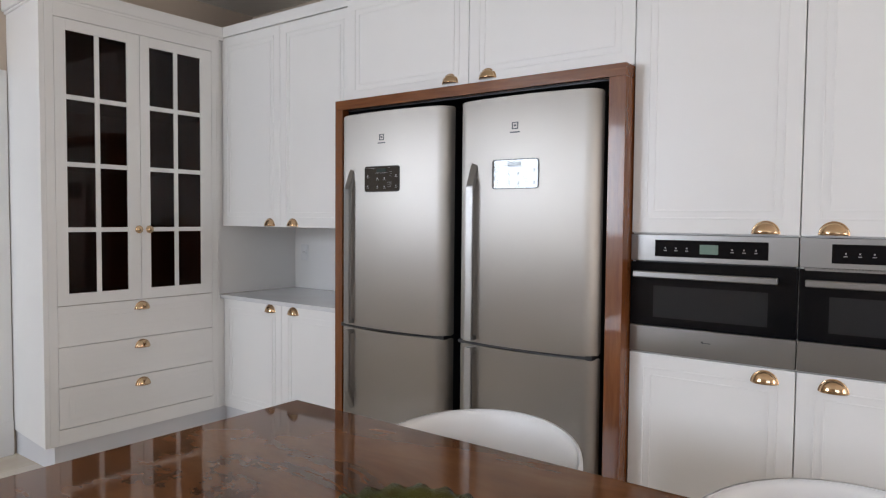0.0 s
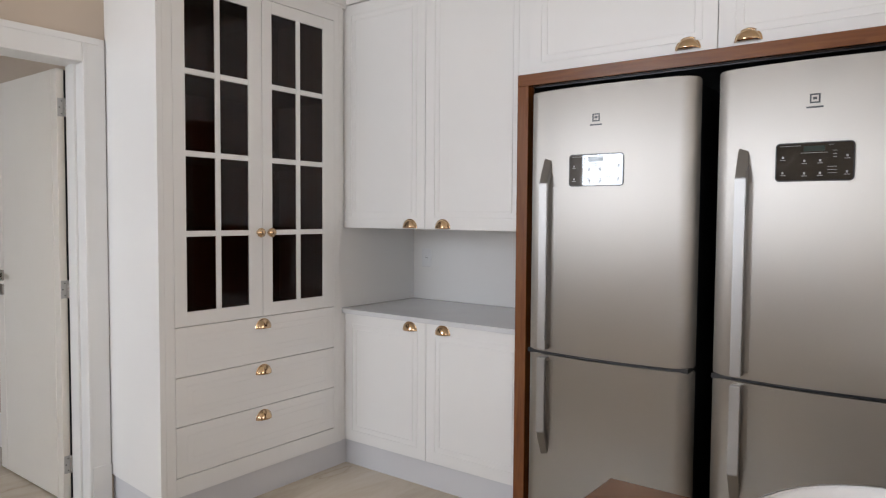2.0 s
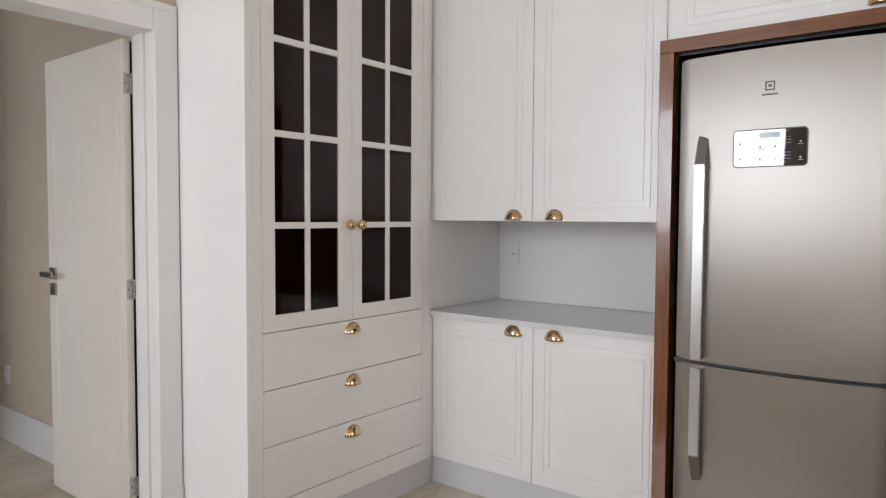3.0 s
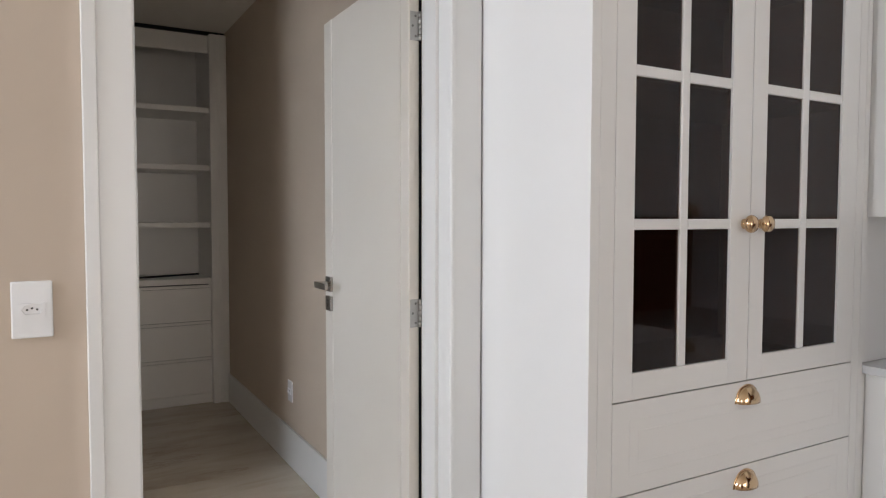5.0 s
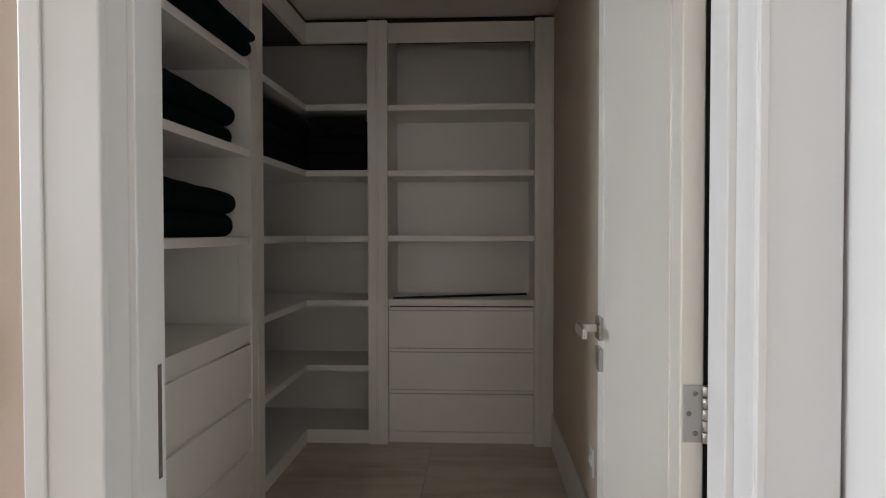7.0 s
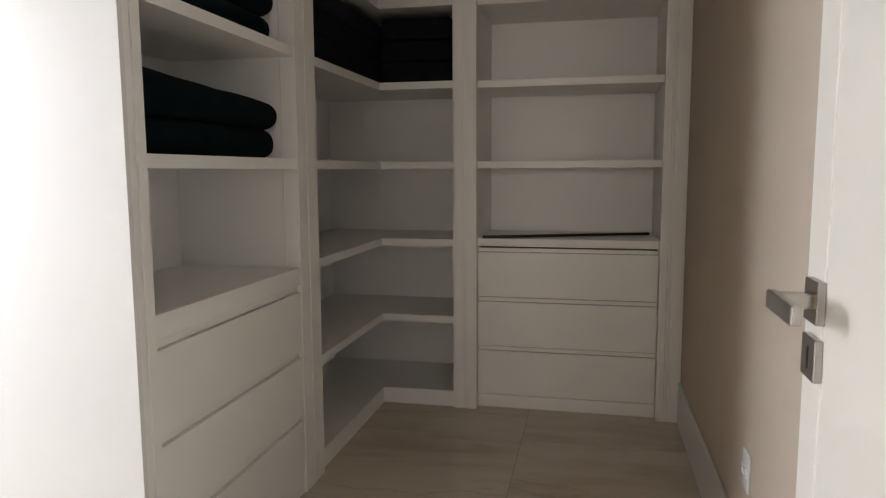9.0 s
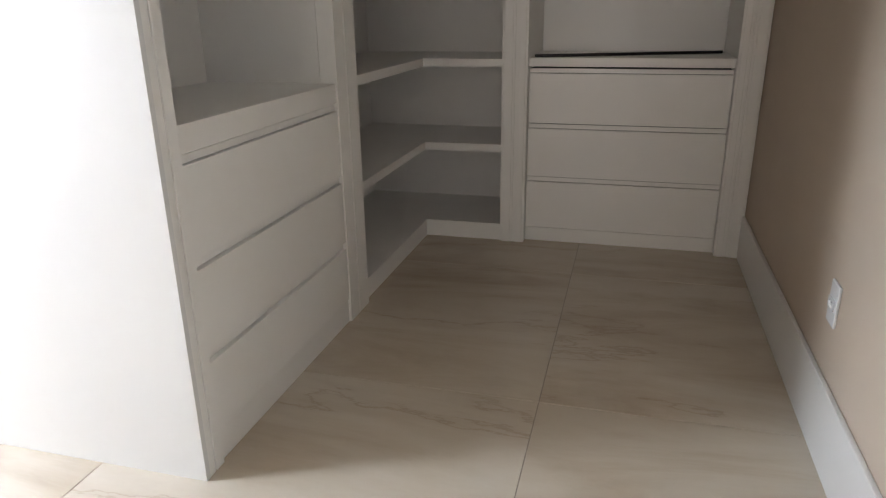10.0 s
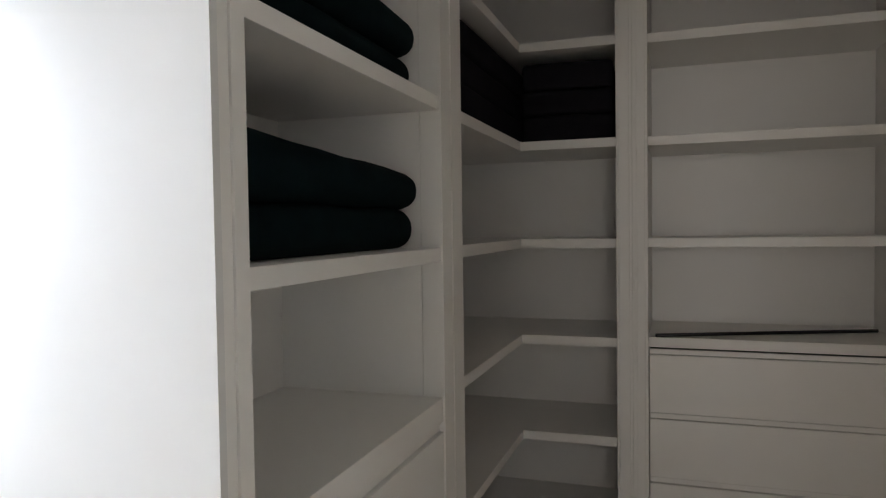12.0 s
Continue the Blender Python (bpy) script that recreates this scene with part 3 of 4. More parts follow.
def over_fridge():
    c = thing("bridge_cabinet", (-1.92, 4.4, 2.1), "white lacquered two-door cabinet above the refrigerators", "cabinet")
    m = facing_y(4.027)
    x0, x1 = -2.757, -1.080
    part("carcass", box((x0, x1, 4.049, BACK, 2.102, 2.655)), LACQUER, c)
    for u0, u1, cu in ((x0, -1.923, -2.036), (-1.923, x1, -1.812)):
        door = front("door", c, m, u0, u1, 2.102, 2.668, LACQUER)
        cup(door, m, cu, 2.128)
    part("crown_moulding", box((x0 - 0.01, x1, 4.012, 4.30, 2.670, 2.742), bevel=0.004), LACQUER, c)


over_fridge()


def fridge_frame():
    c = thing("fridge_surround", (-1.92, 4.3, 0), "reddish brown veneered wooden surround of the refrigerators", "fridge surround")
    part("side", box((-2.765, -2.709, 3.944, BACK, 0, 2.046), bevel=0.0015), WOOD, c)
    part("side", box((-1.155, -1.082, 3.944, BACK, 0, 2.046), bevel=0.0015), WOOD, c)
    part("head", box((-2.765, -1.082, 3.944, BACK, 2.0465, 2.098), bevel=0.0015), WOOD_FLAT, c)
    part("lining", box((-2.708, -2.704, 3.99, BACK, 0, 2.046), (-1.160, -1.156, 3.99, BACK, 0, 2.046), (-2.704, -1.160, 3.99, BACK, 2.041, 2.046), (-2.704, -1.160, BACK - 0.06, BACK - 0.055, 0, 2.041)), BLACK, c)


fridge_frame()


def bowed(w, deep, bow, corner, steps=14):
    """Plan of a fridge door: a gently bowed front with rounded corners, front to -y."""
    pts = [(-w / 2, deep), (-w / 2, corner)]
    for k in range(1, 8):
        a = math.pi / 2 * k / 8
        pts.append((-w / 2 + corner * (1 - math.cos(a)), corner * (1 - math.sin(a))))
    for k in range(steps + 1):
        u = -1 + 2 * k / steps
        pts.append((u * (w / 2 - corner), -bow * (1 - u * u)))
    for k in range(7, 0, -1):
        a = math.pi / 2 * k / 8
        pts.append((w / 2 - corner * (1 - math.cos(a)), corner * (1 - math.sin(a))))
    return pts + [(w / 2, corner), (w / 2, deep)]


def fridge(x0, x1):
    w, cx, Y = x1 - x0, (x0 + x1) / 2, 3.888
    f = thing("refrigerator", (cx, 4.3, 0), "brushed stainless steel bottom-freezer refrigerator", "refrigerator", "pair of refrigerators")
    part("body", box((x0 + 0.008, x1 - 0.008, 3.975, 4.66, 0.03, 1.985), bevel=0.004), BLACK, f)
    part("base_grille", box((x0 + 0.01, x1 - 0.01, 3.945, 3.985, 0.02, 0.075), bevel=0.003), BLACK, f)
    for k in (-1, 1):
        part("foot", turn(lathe([(0.022, 0), (0.022, 0.02), (0.012, 0.022), (0.012, 0.034)], 14), Matrix.Translation((cx + k * (w / 2 - 0.06), 4.02, 0))), BLACK, f)
        part("foot", turn(lathe([(0.022, 0), (0.022, 0.02), (0.012, 0.022), (0.012, 0.034)], 14), Matrix.Translation((cx + k * (w / 2 - 0.06), 4.58, 0))), BLACK, f)
    plan = [(cx + px, Y + py) for px, py in bowed(w, 0.085, 0.024, 0.062)]

    def door(name, z0, z1):
        bm = prism(plan, z0, z1, 0.004)
        ob = part(name, bm, STEEL, f)
        smooth(ob)
        ob.data.set_sharp_from_angle(angle=radians(35))
        return ob

    upper, lower = door("fridge_door", 0.882, 2.000), door("freezer_door", 0.080, 0.868)
    part("gasket", box((x0 + 0.006, x1 - 0.006, Y + 0.012, Y + 0.08, 0.866, 0.884)), BLACK, f)
    hx = x0 + 0.105
    for parent, z0, z1, tip in ((upper, 0.895, 1.715, 1), (lower, 0.425, 0.860, -1)):
        # bar in side view, slanted back at its free end
        a, b = Y - 0.050, Y - 0.004
        prof = [(a, z0), (a, z1 - 0.11), (b, z1), (b, z1 - 0.05), (a + 0.017, z1 - 0.135), (a + 0.017, z0 + 0.02), (b, z0 + 0.02), (b, z0)]
        if tip < 0:
            prof = [(y, z0 + z1 - z) for y, z in prof]
        bm = bmesh.new()
        l = [bm.verts.new((hx - 0.019, y, z)) for y, z in prof]
        r = [bm.verts.new((hx + 0.019, y, z)) for y, z in prof]
        bm.faces.new(l), bm.faces.new(r[::-1])
        for k in range(len(prof)):
            bm.faces.new((l[k], r[k], r[(k + 1) % len(prof)], l[(k + 1) % len(prof)]))
        bmesh.ops.recalc_face_normals(bm, faces=bm.faces)
        bmesh.ops.bevel(bm, geom=bm.edges[:], offset=0.0022, segments=2, affect="EDGES")
        part("bar_handle", bm, STEEL_BAR, parent, "satin steel bar handle with a slanted end")
        part("grip_recess", box((hx + 0.018, hx + 0.058, Y - 0.0115, Y + 0.004, *((z0 + 0.01, z1 - 0.12) if tip > 0 else (z0 + 0.12, z1 - 0.01))), bevel=0.004), STEEL, parent)
    p0, p1, q0, q1 = x0 + 0.213, x0 + 0.452, 1.590, 1.722
    yp = Y - 0.0240
    def plate(grow, y_front, y_back):
        bm, cr = bmesh.new(), 0.014 + grow
        rim = []
        for sx, sz, a0 in ((1, 1, 0), (-1, 1, 90), (-1, -1, 180), (1, -1, 270)):
            for k in range(5):
                a = radians(a0 + 90 * k / 4)
                rim.append(((p1 - 0.014 if sx > 0 else p0 + 0.014) + cr * math.cos(a), (q1 - 0.014 if sz > 0 else q0 + 0.014) + cr * math.sin(a)))
        fr = [bm.verts.new((x, y_front, z)) for x, z in rim]
        bk = [bm.verts.new((x, y_back, z)) for x, z in rim]
        bm.faces.new(fr), bm.faces.new(bk[::-1])
        for k in range(len(rim)):
            bm.faces.new((fr[k], bk[k], bk[(k + 1) % len(rim)], fr[(k + 1) % len(rim)]))
        return bm

    panel = part("control_panel", plate(-0.004, yp - 0.002, yp + 0.012), PANEL_GLASS, upper, "glossy black touch control panel")
    part("panel_rim", plate(0.0, yp - 0.0008, yp + 0.0115), BLACK, panel)
    pc = (p0 + p1) / 2
    part("display", box((pc - 0.032, pc + 0.032, yp - 0.0030, yp - 0.0015, q1 - 0.031, q1 - 0.013)), LCD_OFF, panel)
    part("display_outline", box((pc - 0.040, pc + 0.040, yp - 0.0026, yp - 0.0015, q1 - 0.0365, q1 - 0.0352), (p0 + 0.012, pc - 0.042, yp - 0.0026, yp - 0.0015, q1 - 0.0115, q1 - 0.0105), (pc + 0.042, p1 - 0.060, yp - 0.0026, yp - 0.0015, q1 - 0.0115, q1 - 0.0105)), GREY_MARK, panel)
    wide, high = p1 - p0, q1 - q0
    for a, b in ((0.10, 0.60), (0.10, 0.20), (0.38, 0.50), (0.58, 0.50), (0.38, 0.18), (0.58, 0.18), (0.91, 0.60), (0.91, 0.20)):
        u, z = p0 + a * wide, q0 + b * high
        part("touch_mark", box((u - 0.0085, u + 0.0085, yp - 0.0026, yp - 0.0015, z - 0.006, z - 0.0042), (u - 0.003, u + 0.003, yp - 0.0026, yp - 0.0015, z, z + 0.007)), GREY_MARK, panel)
    for b in (0.76, 0.68, 0.60, 0.36, 0.28, 0.20):
        u, z = p0 + (0.76 if b > 0.5 else 0.73) * wide, q0 + b * high
        part("printed_line", box((u - (0.006 if b > 0.5 else 0.014), u + (0.006 if b > 0.5 else 0.014), yp - 0.0026, yp - 0.0015, z, z + 0.0013)), GREY_MARK, panel)
    lc = x0 + 0.330
    yl = Y - 0.0243
    part("badge", box((lc - 0.016, lc + 0.016, yl - 0.001, yl + 0.004, 1.852, 1.857), (lc - 0.016, lc + 0.016, yl - 0.001, yl + 0.004, 1.879, 1.884), (lc - 0.016, lc - 0.011, yl - 0.001, yl + 0.004, 1.857, 1.879), (lc + 0.011, lc + 0.016, yl - 0.001, yl + 0.004, 1.857, 1.879), (lc - 0.006, lc + 0.006, yl - 0.001, yl + 0.004, 1.864, 1.873)), DARK_MARK, upper, "small dark square badge")
    part("badge_bar", box((lc - 0.026, lc + 0.026, yl - 0.0006, yl + 0.004, 1.836, 1.842)), DARK_MARK, upper)


fridge(-2.676, -1.960)
fridge(-1.886, -1.184)


# ---- kitchen: oven tower ----
def oven(x0, x1, pale):
    Y = 4.022
    o = thing("built_in_oven", ((x0 + x1) / 2, 4.3, 0.91), "built-in steel and black glass oven" if not pale else "built-in oven with a pale steel control strip", "oven", "pair of ovens")
    part("housing", box((x0 + 0.013, x1 - 0.013, 4.045, 4.60, 0.916, 1.392)), BLACK, o)
    strip = part("control_strip", box((x0 + 0.002, x1 - 0.002, Y, 4.044, 1.291, 1.399), bevel=0.0015), OVEN_STEEL, o)
    face = part("display_window", box((x0 + 0.103, x1 - 0.103, Y - 0.0015, Y + 0.004, 1.310, 1.378), bevel=0.0006), BLACK_GLASS, strip)
    c = (x0 + x1) / 2 - 0.0
    part("display", box((c - 0.035, c + 0.035, Y - 0.0028, Y - 0.001, 1.325, 1.362)), GREEN_LCD, face)
    for k in (-4, -3, -2, 2, 3, 4):
        part("touch_mark", box((c + k * 0.043 - 0.006, c + k * 0.043 + 0.006, Y - 0.0026, Y - 0.001, 1.334, 1.3365), (c + k * 0.043 - 0.0025, c + k * 0.043 + 0.0025, Y - 0.0026, Y - 0.001, 1.343, 1.348)), GREY_MARK, face)
    door = part("oven_door", box((x0 + 0.002, x1 - 0.002, Y, 4.044, 1.024, 1.286), bevel=0.002), BLACK_GLASS, o)
    part("viewing_pane", box((x0 + 0.10, x1 - 0.10, Y - 0.0008, Y + 0.004, 1.060, 1.190)), OVEN_WINDOW, door)
    bar = part("bar_handle", box((x0 + 0.028, x1 - 0.060, Y - 0.048, Y - 0.030, 1.224, 1.250), bevel=0.004), STEEL_BAR, door, "flat satin steel bar handle")
    for x in (x0 + 0.06, x1 - 0.092):
        part("bracket", box((x - 0.009, x + 0.009, Y - 0.031, Y, 1.229, 1.245), bevel=0.001), STEEL_BAR, bar)
    foot = part("lower_strip", box((x0 + 0.002, x1 - 0.002, Y, 4.044, 0.912, 1.021), bevel=0.0015), OVEN_STEEL, o)
    part("badge", box((c - 0.018, c + 0.014, Y - 0.0012, Y + 0.003, 0.972, 0.975), (c - 0.022, c - 0.014, Y - 0.0012, Y + 0.003, 0.974, 0.980)), DARK_MARK, foot)
    if pale:
        part("vent_lip", box((x0 + 0.02, x1 - 0.02, Y - 0.006, Y + 0.003, 1.281, 1.290)), STEEL_BAR, strip)


def tower(x0, x1, cup_top, cup_low):
    c = thing("oven_cabinet", ((x0 + x1) / 2, 4.4, 0), "tall white lacquered cabinet housing a built-in oven", "cabinet", "tall oven cabinets")
    m = facing_y(4.027)
    part("carcass", box((x0, x0 + 0.011, 4.049, BACK, 0.148, 2.655), (x1 - 0.011, x1, 4.049, BACK, 0.148, 2.655), (x0 + 0.011, x1 - 0.011, 4.049, BACK, 0.148, 0.910), (x0 + 0.011, x1 - 0.011, 4.049, BACK, 1.400, 2.655), (x0 + 0.011, x1 - 0.011, BACK - 0.02, BACK, 0.91, 1.40)), LACQUER, c)
    part("toe_kick", box((x0, x1, 4.05, 4.07, 0, 0.147)), TOE, c)
    up = front("door", c, m, x0, x1, 1.404, 2.668, LACQUER)
    cup(up, m, cup_top, 1.409)
    low = front("door", c, m, x0, x1, 0.148, 0.907, LACQUER)
    cup(low, m, cup_low, 0.848)
    part("crown_moulding", box((x0, x1, 4.012, 4.30, 2.670, 2.742), bevel=0.004), LACQUER, c)


tower(-1.078, -0.443, -0.559, -0.548)
oven(-1.0785, -0.4430, False)
tower(-0.441, 0.194, -0.335, -0.320)
oven(-0.4415, 0.1945, True)
wall_fill = thing("tall_cabinet", (0.85, 4.4, 0), "plain tall white lacquered cabinet beside the ovens", "cabinet")
part("body", box((0.196, 1.50, 4.049, BACK, 0, 2.735)), LACQUER, wall_fill)
for a, b in ((0.196, 0.848), (0.848, 1.50)):
    front("door", wall_fill, facing_y(4.027), a, b, 0.148, 2.668, LACQUER)


# ---- kitchen: table, chairs, bowl ----
TABLE_Z = 0.812


def table():
    t = thing("dining_table", (-0.33, 2.30, 0), "rectangular dining table with a polished brown stone top", "table")
    part("tabletop", box((-1.828, 1.17, 1.80, 2.862, TABLE_Z - 0.034, TABLE_Z), bevel=0.003), TABLE_STONE, t)
    part("apron", box((-1.45, 0.80, 2.02, 2.64, TABLE_Z - 0.11, TABLE_Z - 0.0345), bevel=0.002), WOOD_FLAT, t)
    for x in (-1.25, 0.55):
        part("pedestal", box((x - 0.09, x + 0.09, 2.05, 2.61, 0.0, TABLE_Z - 0.1105), bevel=0.004), WOOD, t)


table()


def tub_chair(x, y, first=None):
    if first:
        return copy_thing(first, Matrix.Translation((x, y, 0)))
    c = thing("tub_chair", (x, y, 0), "white leather tub chair with a curved back", "chair", "chairs at the table")
    # curved shell: back to +y
    bm = bmesh.new()
    n, rows = 28, 10
    grids = []
    for skin in (0, 1):
        g = []
        for j in range(rows + 1):
            row = []
            for i in range(n + 1):
                s = -1 + 2 * i / n
                a = s * radians(118)
                top = 0.50 + 0.26 * (0.5 + 0.5 * math.cos(a * 0.80)) ** 0.75
                z = 0.36 + (top - 0.36) * j / rows
                flare = 0.028 * (j / rows) ** 1.3
                r = 0.355 + flare - 0.052 * skin * (1 - 0.5 * (j / rows) ** 4)
                row.append(bm.verts.new((x + r * 1.0 * math.sin(a), y + r * 0.95 * math.cos(a) - 0.06, z)))
            g.append(row)
        grids.append(g)
    for skin, g in enumerate(grids):
        for j in range(rows):
            for i in range(n):
                bm.faces.new((g[j][i], g[j][i + 1], g[j + 1][i + 1], g[j + 1][i]))
    o, q = grids
    for i in range(n):
        bm.faces.new((o[rows][i], o[rows][i + 1], q[rows][i + 1], q[rows][i]))
        bm.faces.new((o[0][i], o[0][i + 1], q[0][i + 1], q[0][i]))
    for j in range(rows):
        for i in (0, n):
            bm.faces.new((o[j][i], o[j + 1][i], q[j + 1][i], q[j][i]))
    bmesh.ops.recalc_face_normals(bm, faces=bm.faces)
    bmesh.ops.bevel(bm, geom=[e for e in bm.edges if e.calc_face_angle(0) > radians(55)], offset=0.02, segments=4, affect="EDGES", profile=0.5)
    back = smooth(part("backrest", bm, LEATHER, c))
    seat = lathe([(0.0, 0.36), (0.27, 0.36), (0.296, 0.375), (0.302, 0.42), (0.288, 0.455), (0.22, 0.472), (0.0, 0.476)], 32)
    smooth(part("seat", turn(seat, Matrix.Translation((x, y - 0.06, 0))), LEATHER, c))
    for sx in (-1, 1):
        for sy in (-1, 1):
            leg = lathe([(0.012, 0.0), (0.014, 0.01), (0.020, 0.34), (0.020, 0.362)], 14)
            part("leg", turn(leg, Matrix.Translation((x + sx * 0.18, y - 0.06 + sy * 0.17, 0))), NICKEL, c)
    return c


chair = tub_chair(-1.22, 3.08)
tub_chair(-0.15, 3.06, chair)


def bowl(x, y):
    b = thing("glass_bowl", (x, y, TABLE_Z), "green textured glass bowl with a scalloped rim", "bowl")
    bm = bmesh.new()
    n, prof = 72, [(0.06, 0.0), (0.085, 0.006), (0.12, 0.030), (0.15, 0.052), (0.172, 0.066)]
    rings = []
    for r, z in prof + [(r - 0.006, z + 0.005) for r, z in prof[::-1]]:
        k = (r / 0.172) ** 3
        rings.append([bm.verts.new((x + r * (1 + 0.035 * k * math.cos(18 * a)) * math.cos(a), y + r * (1 + 0.035 * k * math.cos(18 * a)) * math.sin(a), TABLE_Z + 0.001 + z + 0.005 * k * math.cos(18 * a + 0.6))) for a in (2 * math.pi * q / n for q in range(n))])
    for a, c in zip(rings, rings[1:]):
        for q in range(n):
            bm.faces.new((a[q], a[(q + 1) % n], c[(q + 1) % n], c[q]))
    bm.faces.new(rings[0][::-1]), bm.faces.new(rings[-1])
    smooth(part("dish", bm, GREEN_GLASS, b))


bowl(-0.80, 2.24)


# ---- pantry ----
BX, LY = -8.062, 1.404
UNIT_BACK_X, UNIT_BACK_Y = -8.585, 0.875
SHELF_T = 0.038
LEVELS = (2.189, 1.767, 1.346)


def post(parent, m, u0, u1, top=2.716, split=None, out=0.045, beaded=True):
    """A pilaster of two flat strips with a groove between, standing on the floor, out metres before the unit's face."""
    q = split or (u0 + u1) / 2
    for a, b in ((u0, q - 0.0035), (q + 0.0035, u1)):
        strip = part("pilaster_strip", turn(box((a, b, -out, 0.06, 0, top), bevel=0.0012), m), SHELF_WHITE, parent)
        if beaded:
            part("flat_bead", turn(box((a + 0.011, b - 0.011, -out - 0.006, -out + 0.001, 0, top), bevel=0.002), m), SHELF_WHITE, strip)
    part("pilaster_groove", turn(box((q - 0.0032, q + 0.0032, -out + 0.006, 0.058, 0, top - 0.002)), m), SHELF_WHITE, parent)


def grip_drawer(parent, m, u0, u1, z0, z1):
    """A flat drawer front whose top edge is cut back as a finger grip."""
    d = part("drawer", turn(box((u0 + 0.002, u1 - 0.002, 0, 0.02, z0 + 0.002, z1 - 0.026), bevel=0.0015), m), SHELF_WHITE, parent)
    part("grip_rail", turn(box((u0 + 0.002, u1 - 0.002, 0.013, 0.02, z1 - 0.024, z1 - 0.003), bevel=0.001), m), SHELF_WHITE, d)
    return d


def back_unit():
    m = facing_x(BX)
    u0, u1 = 1.916, 2.860
    c = thing("shelf_unit", (BX - 0.27, 2.39, 0), "white built-in shelf unit with three drawers below", "shelf unit", "pantry shelving")
    post(c, m, 1.792, 1.918, split=1.860)
    post(c, m, 2.857, 2.976, split=2.909)
    part("side_panel", box((UNIT_BACK_X, BX - 0.061, u0 - 0.02, u0, 0, 2.714)), SHELF_WHITE, c)
    part("side_panel", box((UNIT_BACK_X, BX - 0.061, u1, u1 + 0.02, 0, 2.714)), SHELF_WHITE, c)
    part("back_panel", box((UNIT_BACK_X, UNIT_BACK_X + 0.012, u0 + 0.001, u1 - 0.001, 0, 2.714)), SHELF_WHITE, c)
    rail = part("top_rail", turn(box((u0 + 0.005, u1 - 0.005, 0.004, 0.03, 2.600, 2.712), bevel=0.0012), m), SHELF_WHITE, c)
    part("bead_moulding", turn(box((u0 + 0.005, u1 - 0.005, 0.0, 0.006, 2.582, 2.606), bevel=0.002), m), SHELF_WHITE, rail)
    for z in LEVELS:
        part("shelf", box((UNIT_BACK_X + 0.013, BX - 0.004, u0 + 0.001, u1 - 0.001, z - SHELF_T, z), bevel=0.0015), SHELF_WHITE, c)
    part("bench_top", box((UNIT_BACK_X + 0.013, BX - 0.002, u0 + 0.001, u1 - 0.001, 0.892, 0.934), bevel=0.0015), SHELF_WHITE, c)
    for z0, z1 in ((0.616, 0.886), (0.345, 0.616), (0.074, 0.345)):
        grip_drawer(c, m, u0 + 0.003, u1 - 0.003, z0, z1)
    part("drawer_box", box((UNIT_BACK_X + 0.02, BX - 0.03, u0 + 0.006, u1 - 0.006, 0.080, 0.880)), DARK_MARK, c)
    part("plinth", turn(box((u0 + 0.004, u1 - 0.004, 0.006, 0.03, 0, 0.072), bevel=0.002), m), SHELF_WHITE, c)


back_unit()


def corner_unit():
    """L-shaped shelves in the corner between the two pilasters."""
    cx, cy = -8.030, 1.389
    x1, y1 = -7.103, 1.791
    c = thing("corner_shelf_unit", (-8.2, 1.2, 0), "white L-shaped corner shelves of the pantry", "shelf unit", "pantry shelving")
    ell = [(UNIT_BACK_X + 0.013, UNIT_BACK_Y + 0.013), (x1, UNIT_BACK_Y + 0.013), (x1, cy), (cx, cy), (cx, y1), (UNIT_BACK_X + 0.013, y1)]
    for z in (2.189, 1.767, 1.346, 0.929, 0.508):
        part("shelf", prism(ell, z - SHELF_T, z, 0.0015), SHELF_WHITE, c)
    part("plinth", prism([(cx + 0.02 - 0.02, cy), (x1, cy), (x1, cy - 0.02), (cx - 0.02, cy - 0.02), (cx - 0.02, y1), (cx, y1)], 0.0, 0.088, 0.0015), SHELF_WHITE, c)
    part("bottom_panel", prism([(UNIT_BACK_X + 0.013, UNIT_BACK_Y + 0.013), (x1, UNIT_BACK_Y + 0.013), (x1, cy - 0.021), (cx - 0.021, cy - 0.021), (cx - 0.021, y1), (UNIT_BACK_X + 0.013, y1)], 0.060, 0.086), SHELF_WHITE, c)
    part("top_rail", prism([(cx, cy), (x1, cy), (x1, cy - 0.03), (cx - 0.03, cy - 0.03), (cx - 0.03, y1), (cx, y1)], 2.582, 2.712, 0.002), SHELF_WHITE, c)
    part("back_panel", box((UNIT_BACK_X, UNIT_BACK_X + 0.012, UNIT_BACK_Y + 0.013, 1.893, 0, 2.714)), SHELF_WHITE, c)
    part("back_panel", box((UNIT_BACK_X, -7.105, UNIT_BACK_Y, UNIT_BACK_Y + 0.012, 0, 2.714)), SHELF_WHITE, c)


corner_unit()


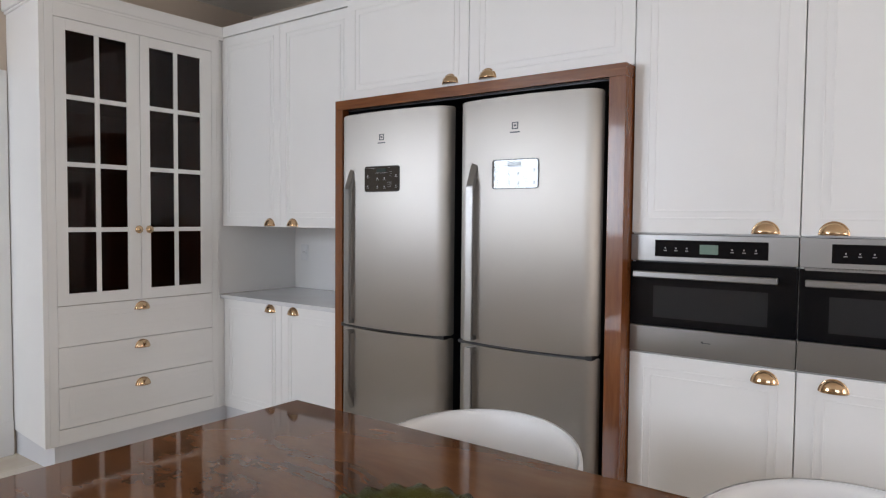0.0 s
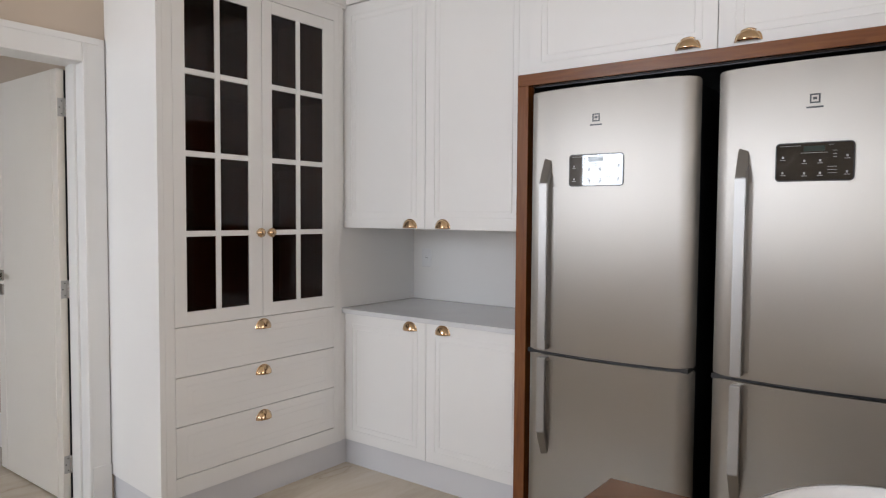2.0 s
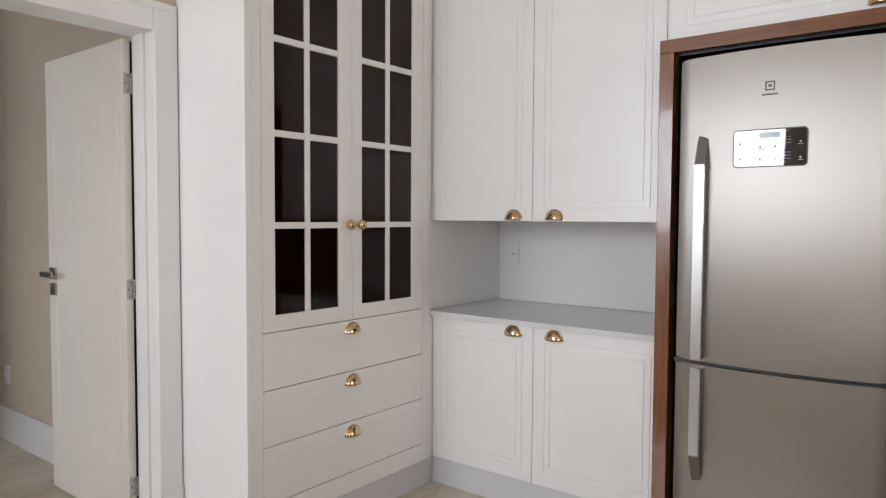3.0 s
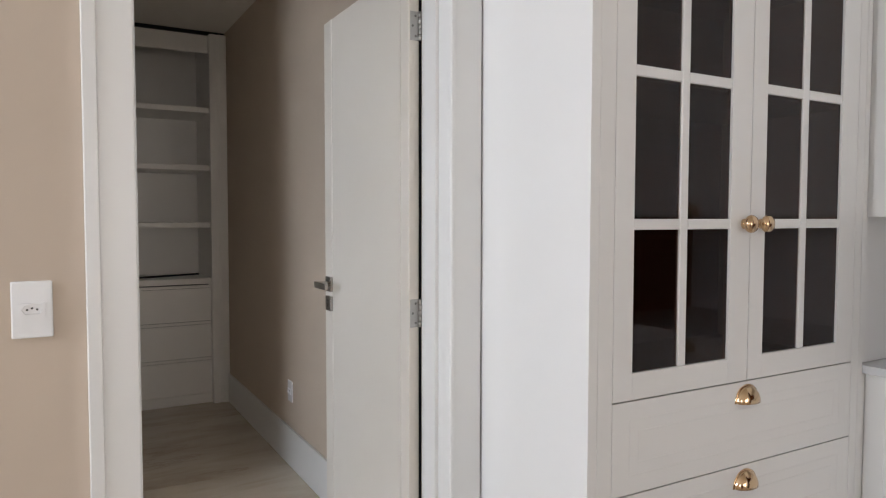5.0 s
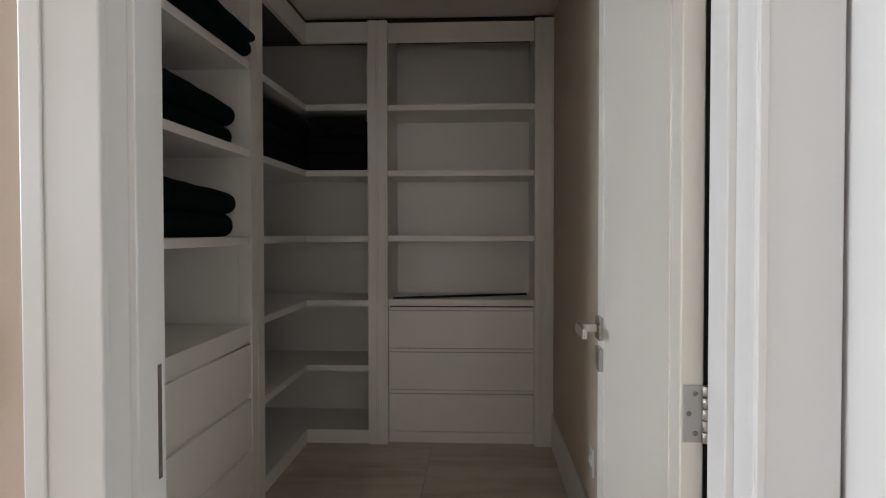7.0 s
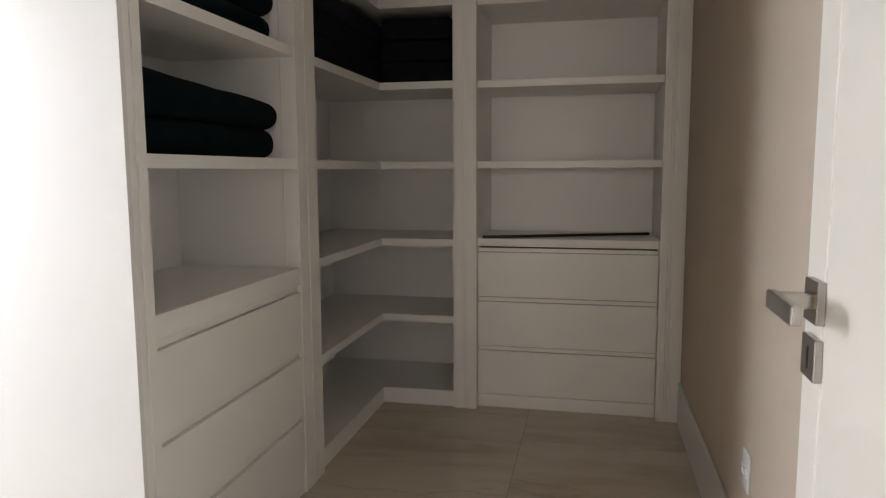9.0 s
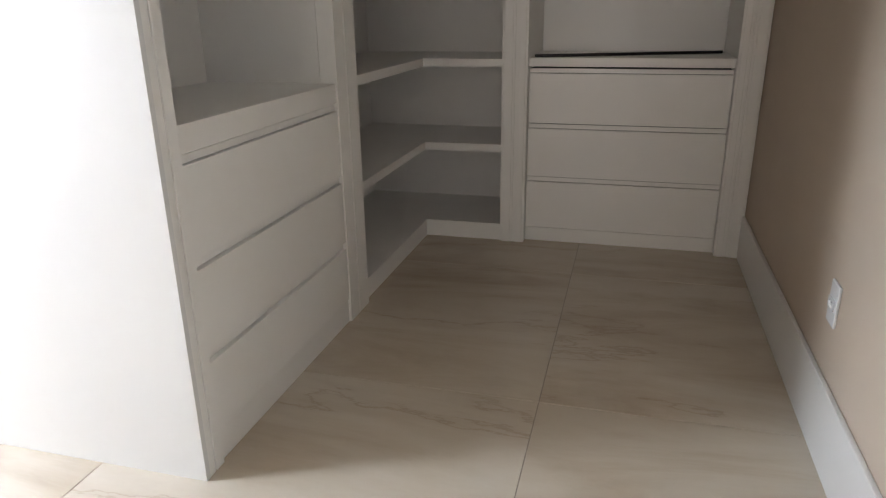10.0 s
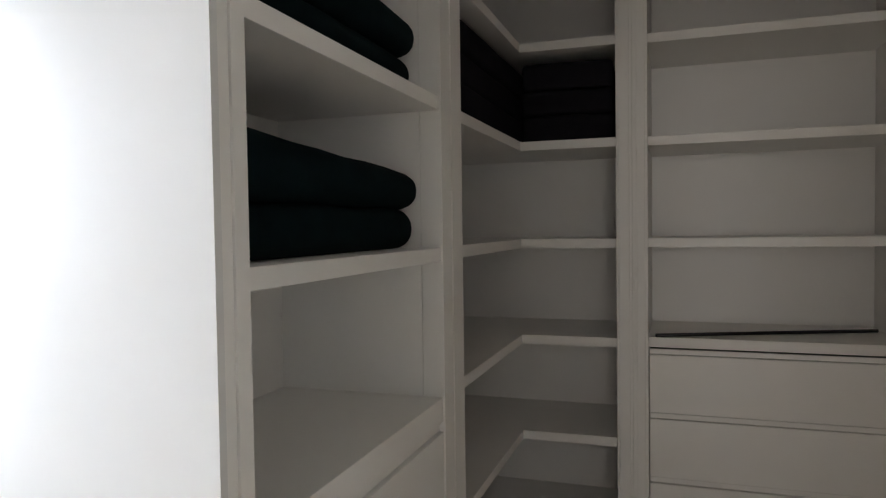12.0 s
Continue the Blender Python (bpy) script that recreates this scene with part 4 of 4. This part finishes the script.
def left_unit():
    # the face looks to +y: u runs to -x
    m = Matrix(((-1, 0, 0, 0), (0, -1, 0, LY), (0, 0, 1, 0), (0, 0, 0, 1)))
    c = thing("drawer_shelf_unit", (-6.55, 1.13, 0), "white built-in shelf unit with wide drawers and folded cushions", "shelf unit", "pantry shelving")
    u0, u1 = 5.990, 6.910
    part("side_panel", box((-5.922, -5.905, AY + 0.002, LY + 0.0045, 0, 2.714)), LACQUER, c, "bright white lacquered end panel")
    post(c, m, 5.9225, 5.990, split=5.951, out=0.004, beaded=False)
    post(c, m, 6.910, 7.099, split=6.998, out=0.004, beaded=False)
    part("side_panel", box((-5.990, -5.924, UNIT_BACK_Y, LY - 0.061, 0, 2.714)), SHELF_WHITE, c)
    part("side_panel", box((-7.101, -6.910, UNIT_BACK_Y, LY - 0.061, 0, 2.714)), SHELF_WHITE, c)
    part("back_panel", box((-6.909, -5.991, UNIT_BACK_Y, UNIT_BACK_Y + 0.012, 0, 2.714)), SHELF_WHITE, c)
    part("top_rail", turn(box((u0, u1, 0.004, 0.03, 2.585, 2.712), bevel=0.0012), m), SHELF_WHITE, c)
    for z in LEVELS:
        part("shelf", box((-6.909, -5.991, UNIT_BACK_Y + 0.013, LY - 0.002, z - SHELF_T, z), bevel=0.0015), SHELF_WHITE, c)
    part("bench_top", box((-6.909, -5.991, UNIT_BACK_Y + 0.013, LY - 0.002, 0.854, 0.923), bevel=0.0015), SHELF_WHITE, c)
    for z0, z1 in ((0.588, 0.853), (0.330, 0.588), (0.094, 0.330)):
        grip_drawer(c, m, u0, u1, z0, z1)
    part("drawer_box", box((-6.90, -6.0, UNIT_BACK_Y + 0.02, LY - 0.03, 0.100, 0.850)), DARK_MARK, c)
    part("plinth", turn(box((u0 + 0.001, u1 - 0.001, 0.006, 0.03, 0, 0.091), bevel=0.002), m), SHELF_WHITE, c)


left_unit()


def pad_bm(x0, x1, y0, y1, z0, z1, round_, sag=0.0, seed=0):
    """A soft padded slab with rounded edges, slightly uneven."""
    bm = box((x0, x1, y0, y1, z0, z1))
    bmesh.ops.recalc_face_normals(bm, faces=bm.faces)
    bmesh.ops.bevel(bm, geom=bm.edges[:], offset=round_, segments=5, affect="EDGES", profile=0.5)
    bmesh.ops.subdivide_edges(bm, edges=[e for e in bm.edges if e.calc_length() > 0.15], cuts=6, use_grid_fill=True)
    for v in bm.verts:
        n = noise.noise(Vector((v.co.x * 5 + seed * 3.1, v.co.y * 5, v.co.z * 4)))
        k = (v.co.z - z0) / (z1 - z0)
        v.co.z += 0.010 * n * k
        v.co.y += 0.006 * n
        if sag:
            v.co.z -= sag * k * ((v.co.x - x1) / (x0 - x1))
    return bm


def folded_cushion(x0, x1, y0, y1, z, low, high, label, seed):
    """Two layers of one folded seat cushion with a rounded fold."""
    c = thing("folded_cushion", ((x0 + x1) / 2, (y0 + y1) / 2, z), label, "cushion", "stored cushions")
    smooth(part("lower_pad", pad_bm(x0 + 0.02, x1, y0, y1 - 0.01, z + 0.001, z + low, low * 0.46, 0, seed), TEAL, c))
    smooth(part("upper_pad", pad_bm(x0, x1, y0, y1, z + low - 0.002, z + low + high, high * 0.44, 0.045, seed + 5), TEAL, c))


folded_cushion(-6.903, -6.000, 0.93, 1.352, 1.346, 0.108, 0.142, "dark teal fabric cushion folded in two on a shelf", 1)
folded_cushion(-6.900, -6.000, 0.93, 1.352, 1.767, 0.102, 0.142, "dark teal fabric cushion folded in two on a shelf", 2)
folded_cushion(-6.870, -6.005, 0.98, 1.455, 2.189, 0.072, 0.085, "dark teal fabric cushion folded on the upper shelf", 3)


def black_pad(x0, x1, y0, y1, z0, z1, seed):
    c = thing("seat_pad", ((x0 + x1) / 2, (y0 + y1) / 2, z0), "black fabric seat pad stacked on a corner shelf", "cushion", "stacked black pads")
    pad = smooth(part("pad", pad_bm(x0, x1, y0, y1, z0 + 0.001, z1, 0.022, 0, seed), BLACK_CLOTH, c))
    part("piping", box((x0 + 0.02, x1 - 0.0, y0 + 0.02, y1 - 0.02, (z0 + z1) / 2 - 0.004, (z0 + z1) / 2 + 0.004), bevel=0.002), BLACK_CLOTH, c)


for k in range(3):
    black_pad(-8.55, -8.062 - 0.006 * (k % 2), 1.388, 1.778, 1.767 + 0.112 * k, 1.767 + 0.112 * (k + 1), k)
for k in range(3):
    black_pad(-8.54, -7.13, 0.93, 1.376 - 0.008 * (k % 2), 1.767 + 0.105 * k, 1.767 + 0.105 * (k + 1), 7 + k)


def rod():
    a, b = Vector((-8.062, 1.945, 0.942)), Vector((-8.40, 2.83, 0.942))
    r = thing("metal_rod", (a + b) / 2, "thin black metal rod lying on the bench shelf", "rod")
    bm = lathe([(0.0065, 0), (0.0075, 0.002), (0.0075, (b - a).length - 0.002), (0.0065, (b - a).length)], 12)
    smooth(part("tube", turn(bm, Matrix.Translation(a) @ (b - a).to_track_quat("Z", "Y").to_matrix().to_4x4()), BLACK, r))


rod()
# Black filler above the units: the open gap's shade, put in as colour.
setting("trim_shadow_gap", box((UNIT_BACK_X, BX - 0.012, 1.36, 2.975, 2.7185, CEIL_P - 0.001), (UNIT_BACK_X, -5.94, UNIT_BACK_Y, LY - 0.02, 2.7185, CEIL_P - 0.001)), BLACK, "added black strip standing in for the shade between shelving and ceiling", "trim")
floor_tiles()
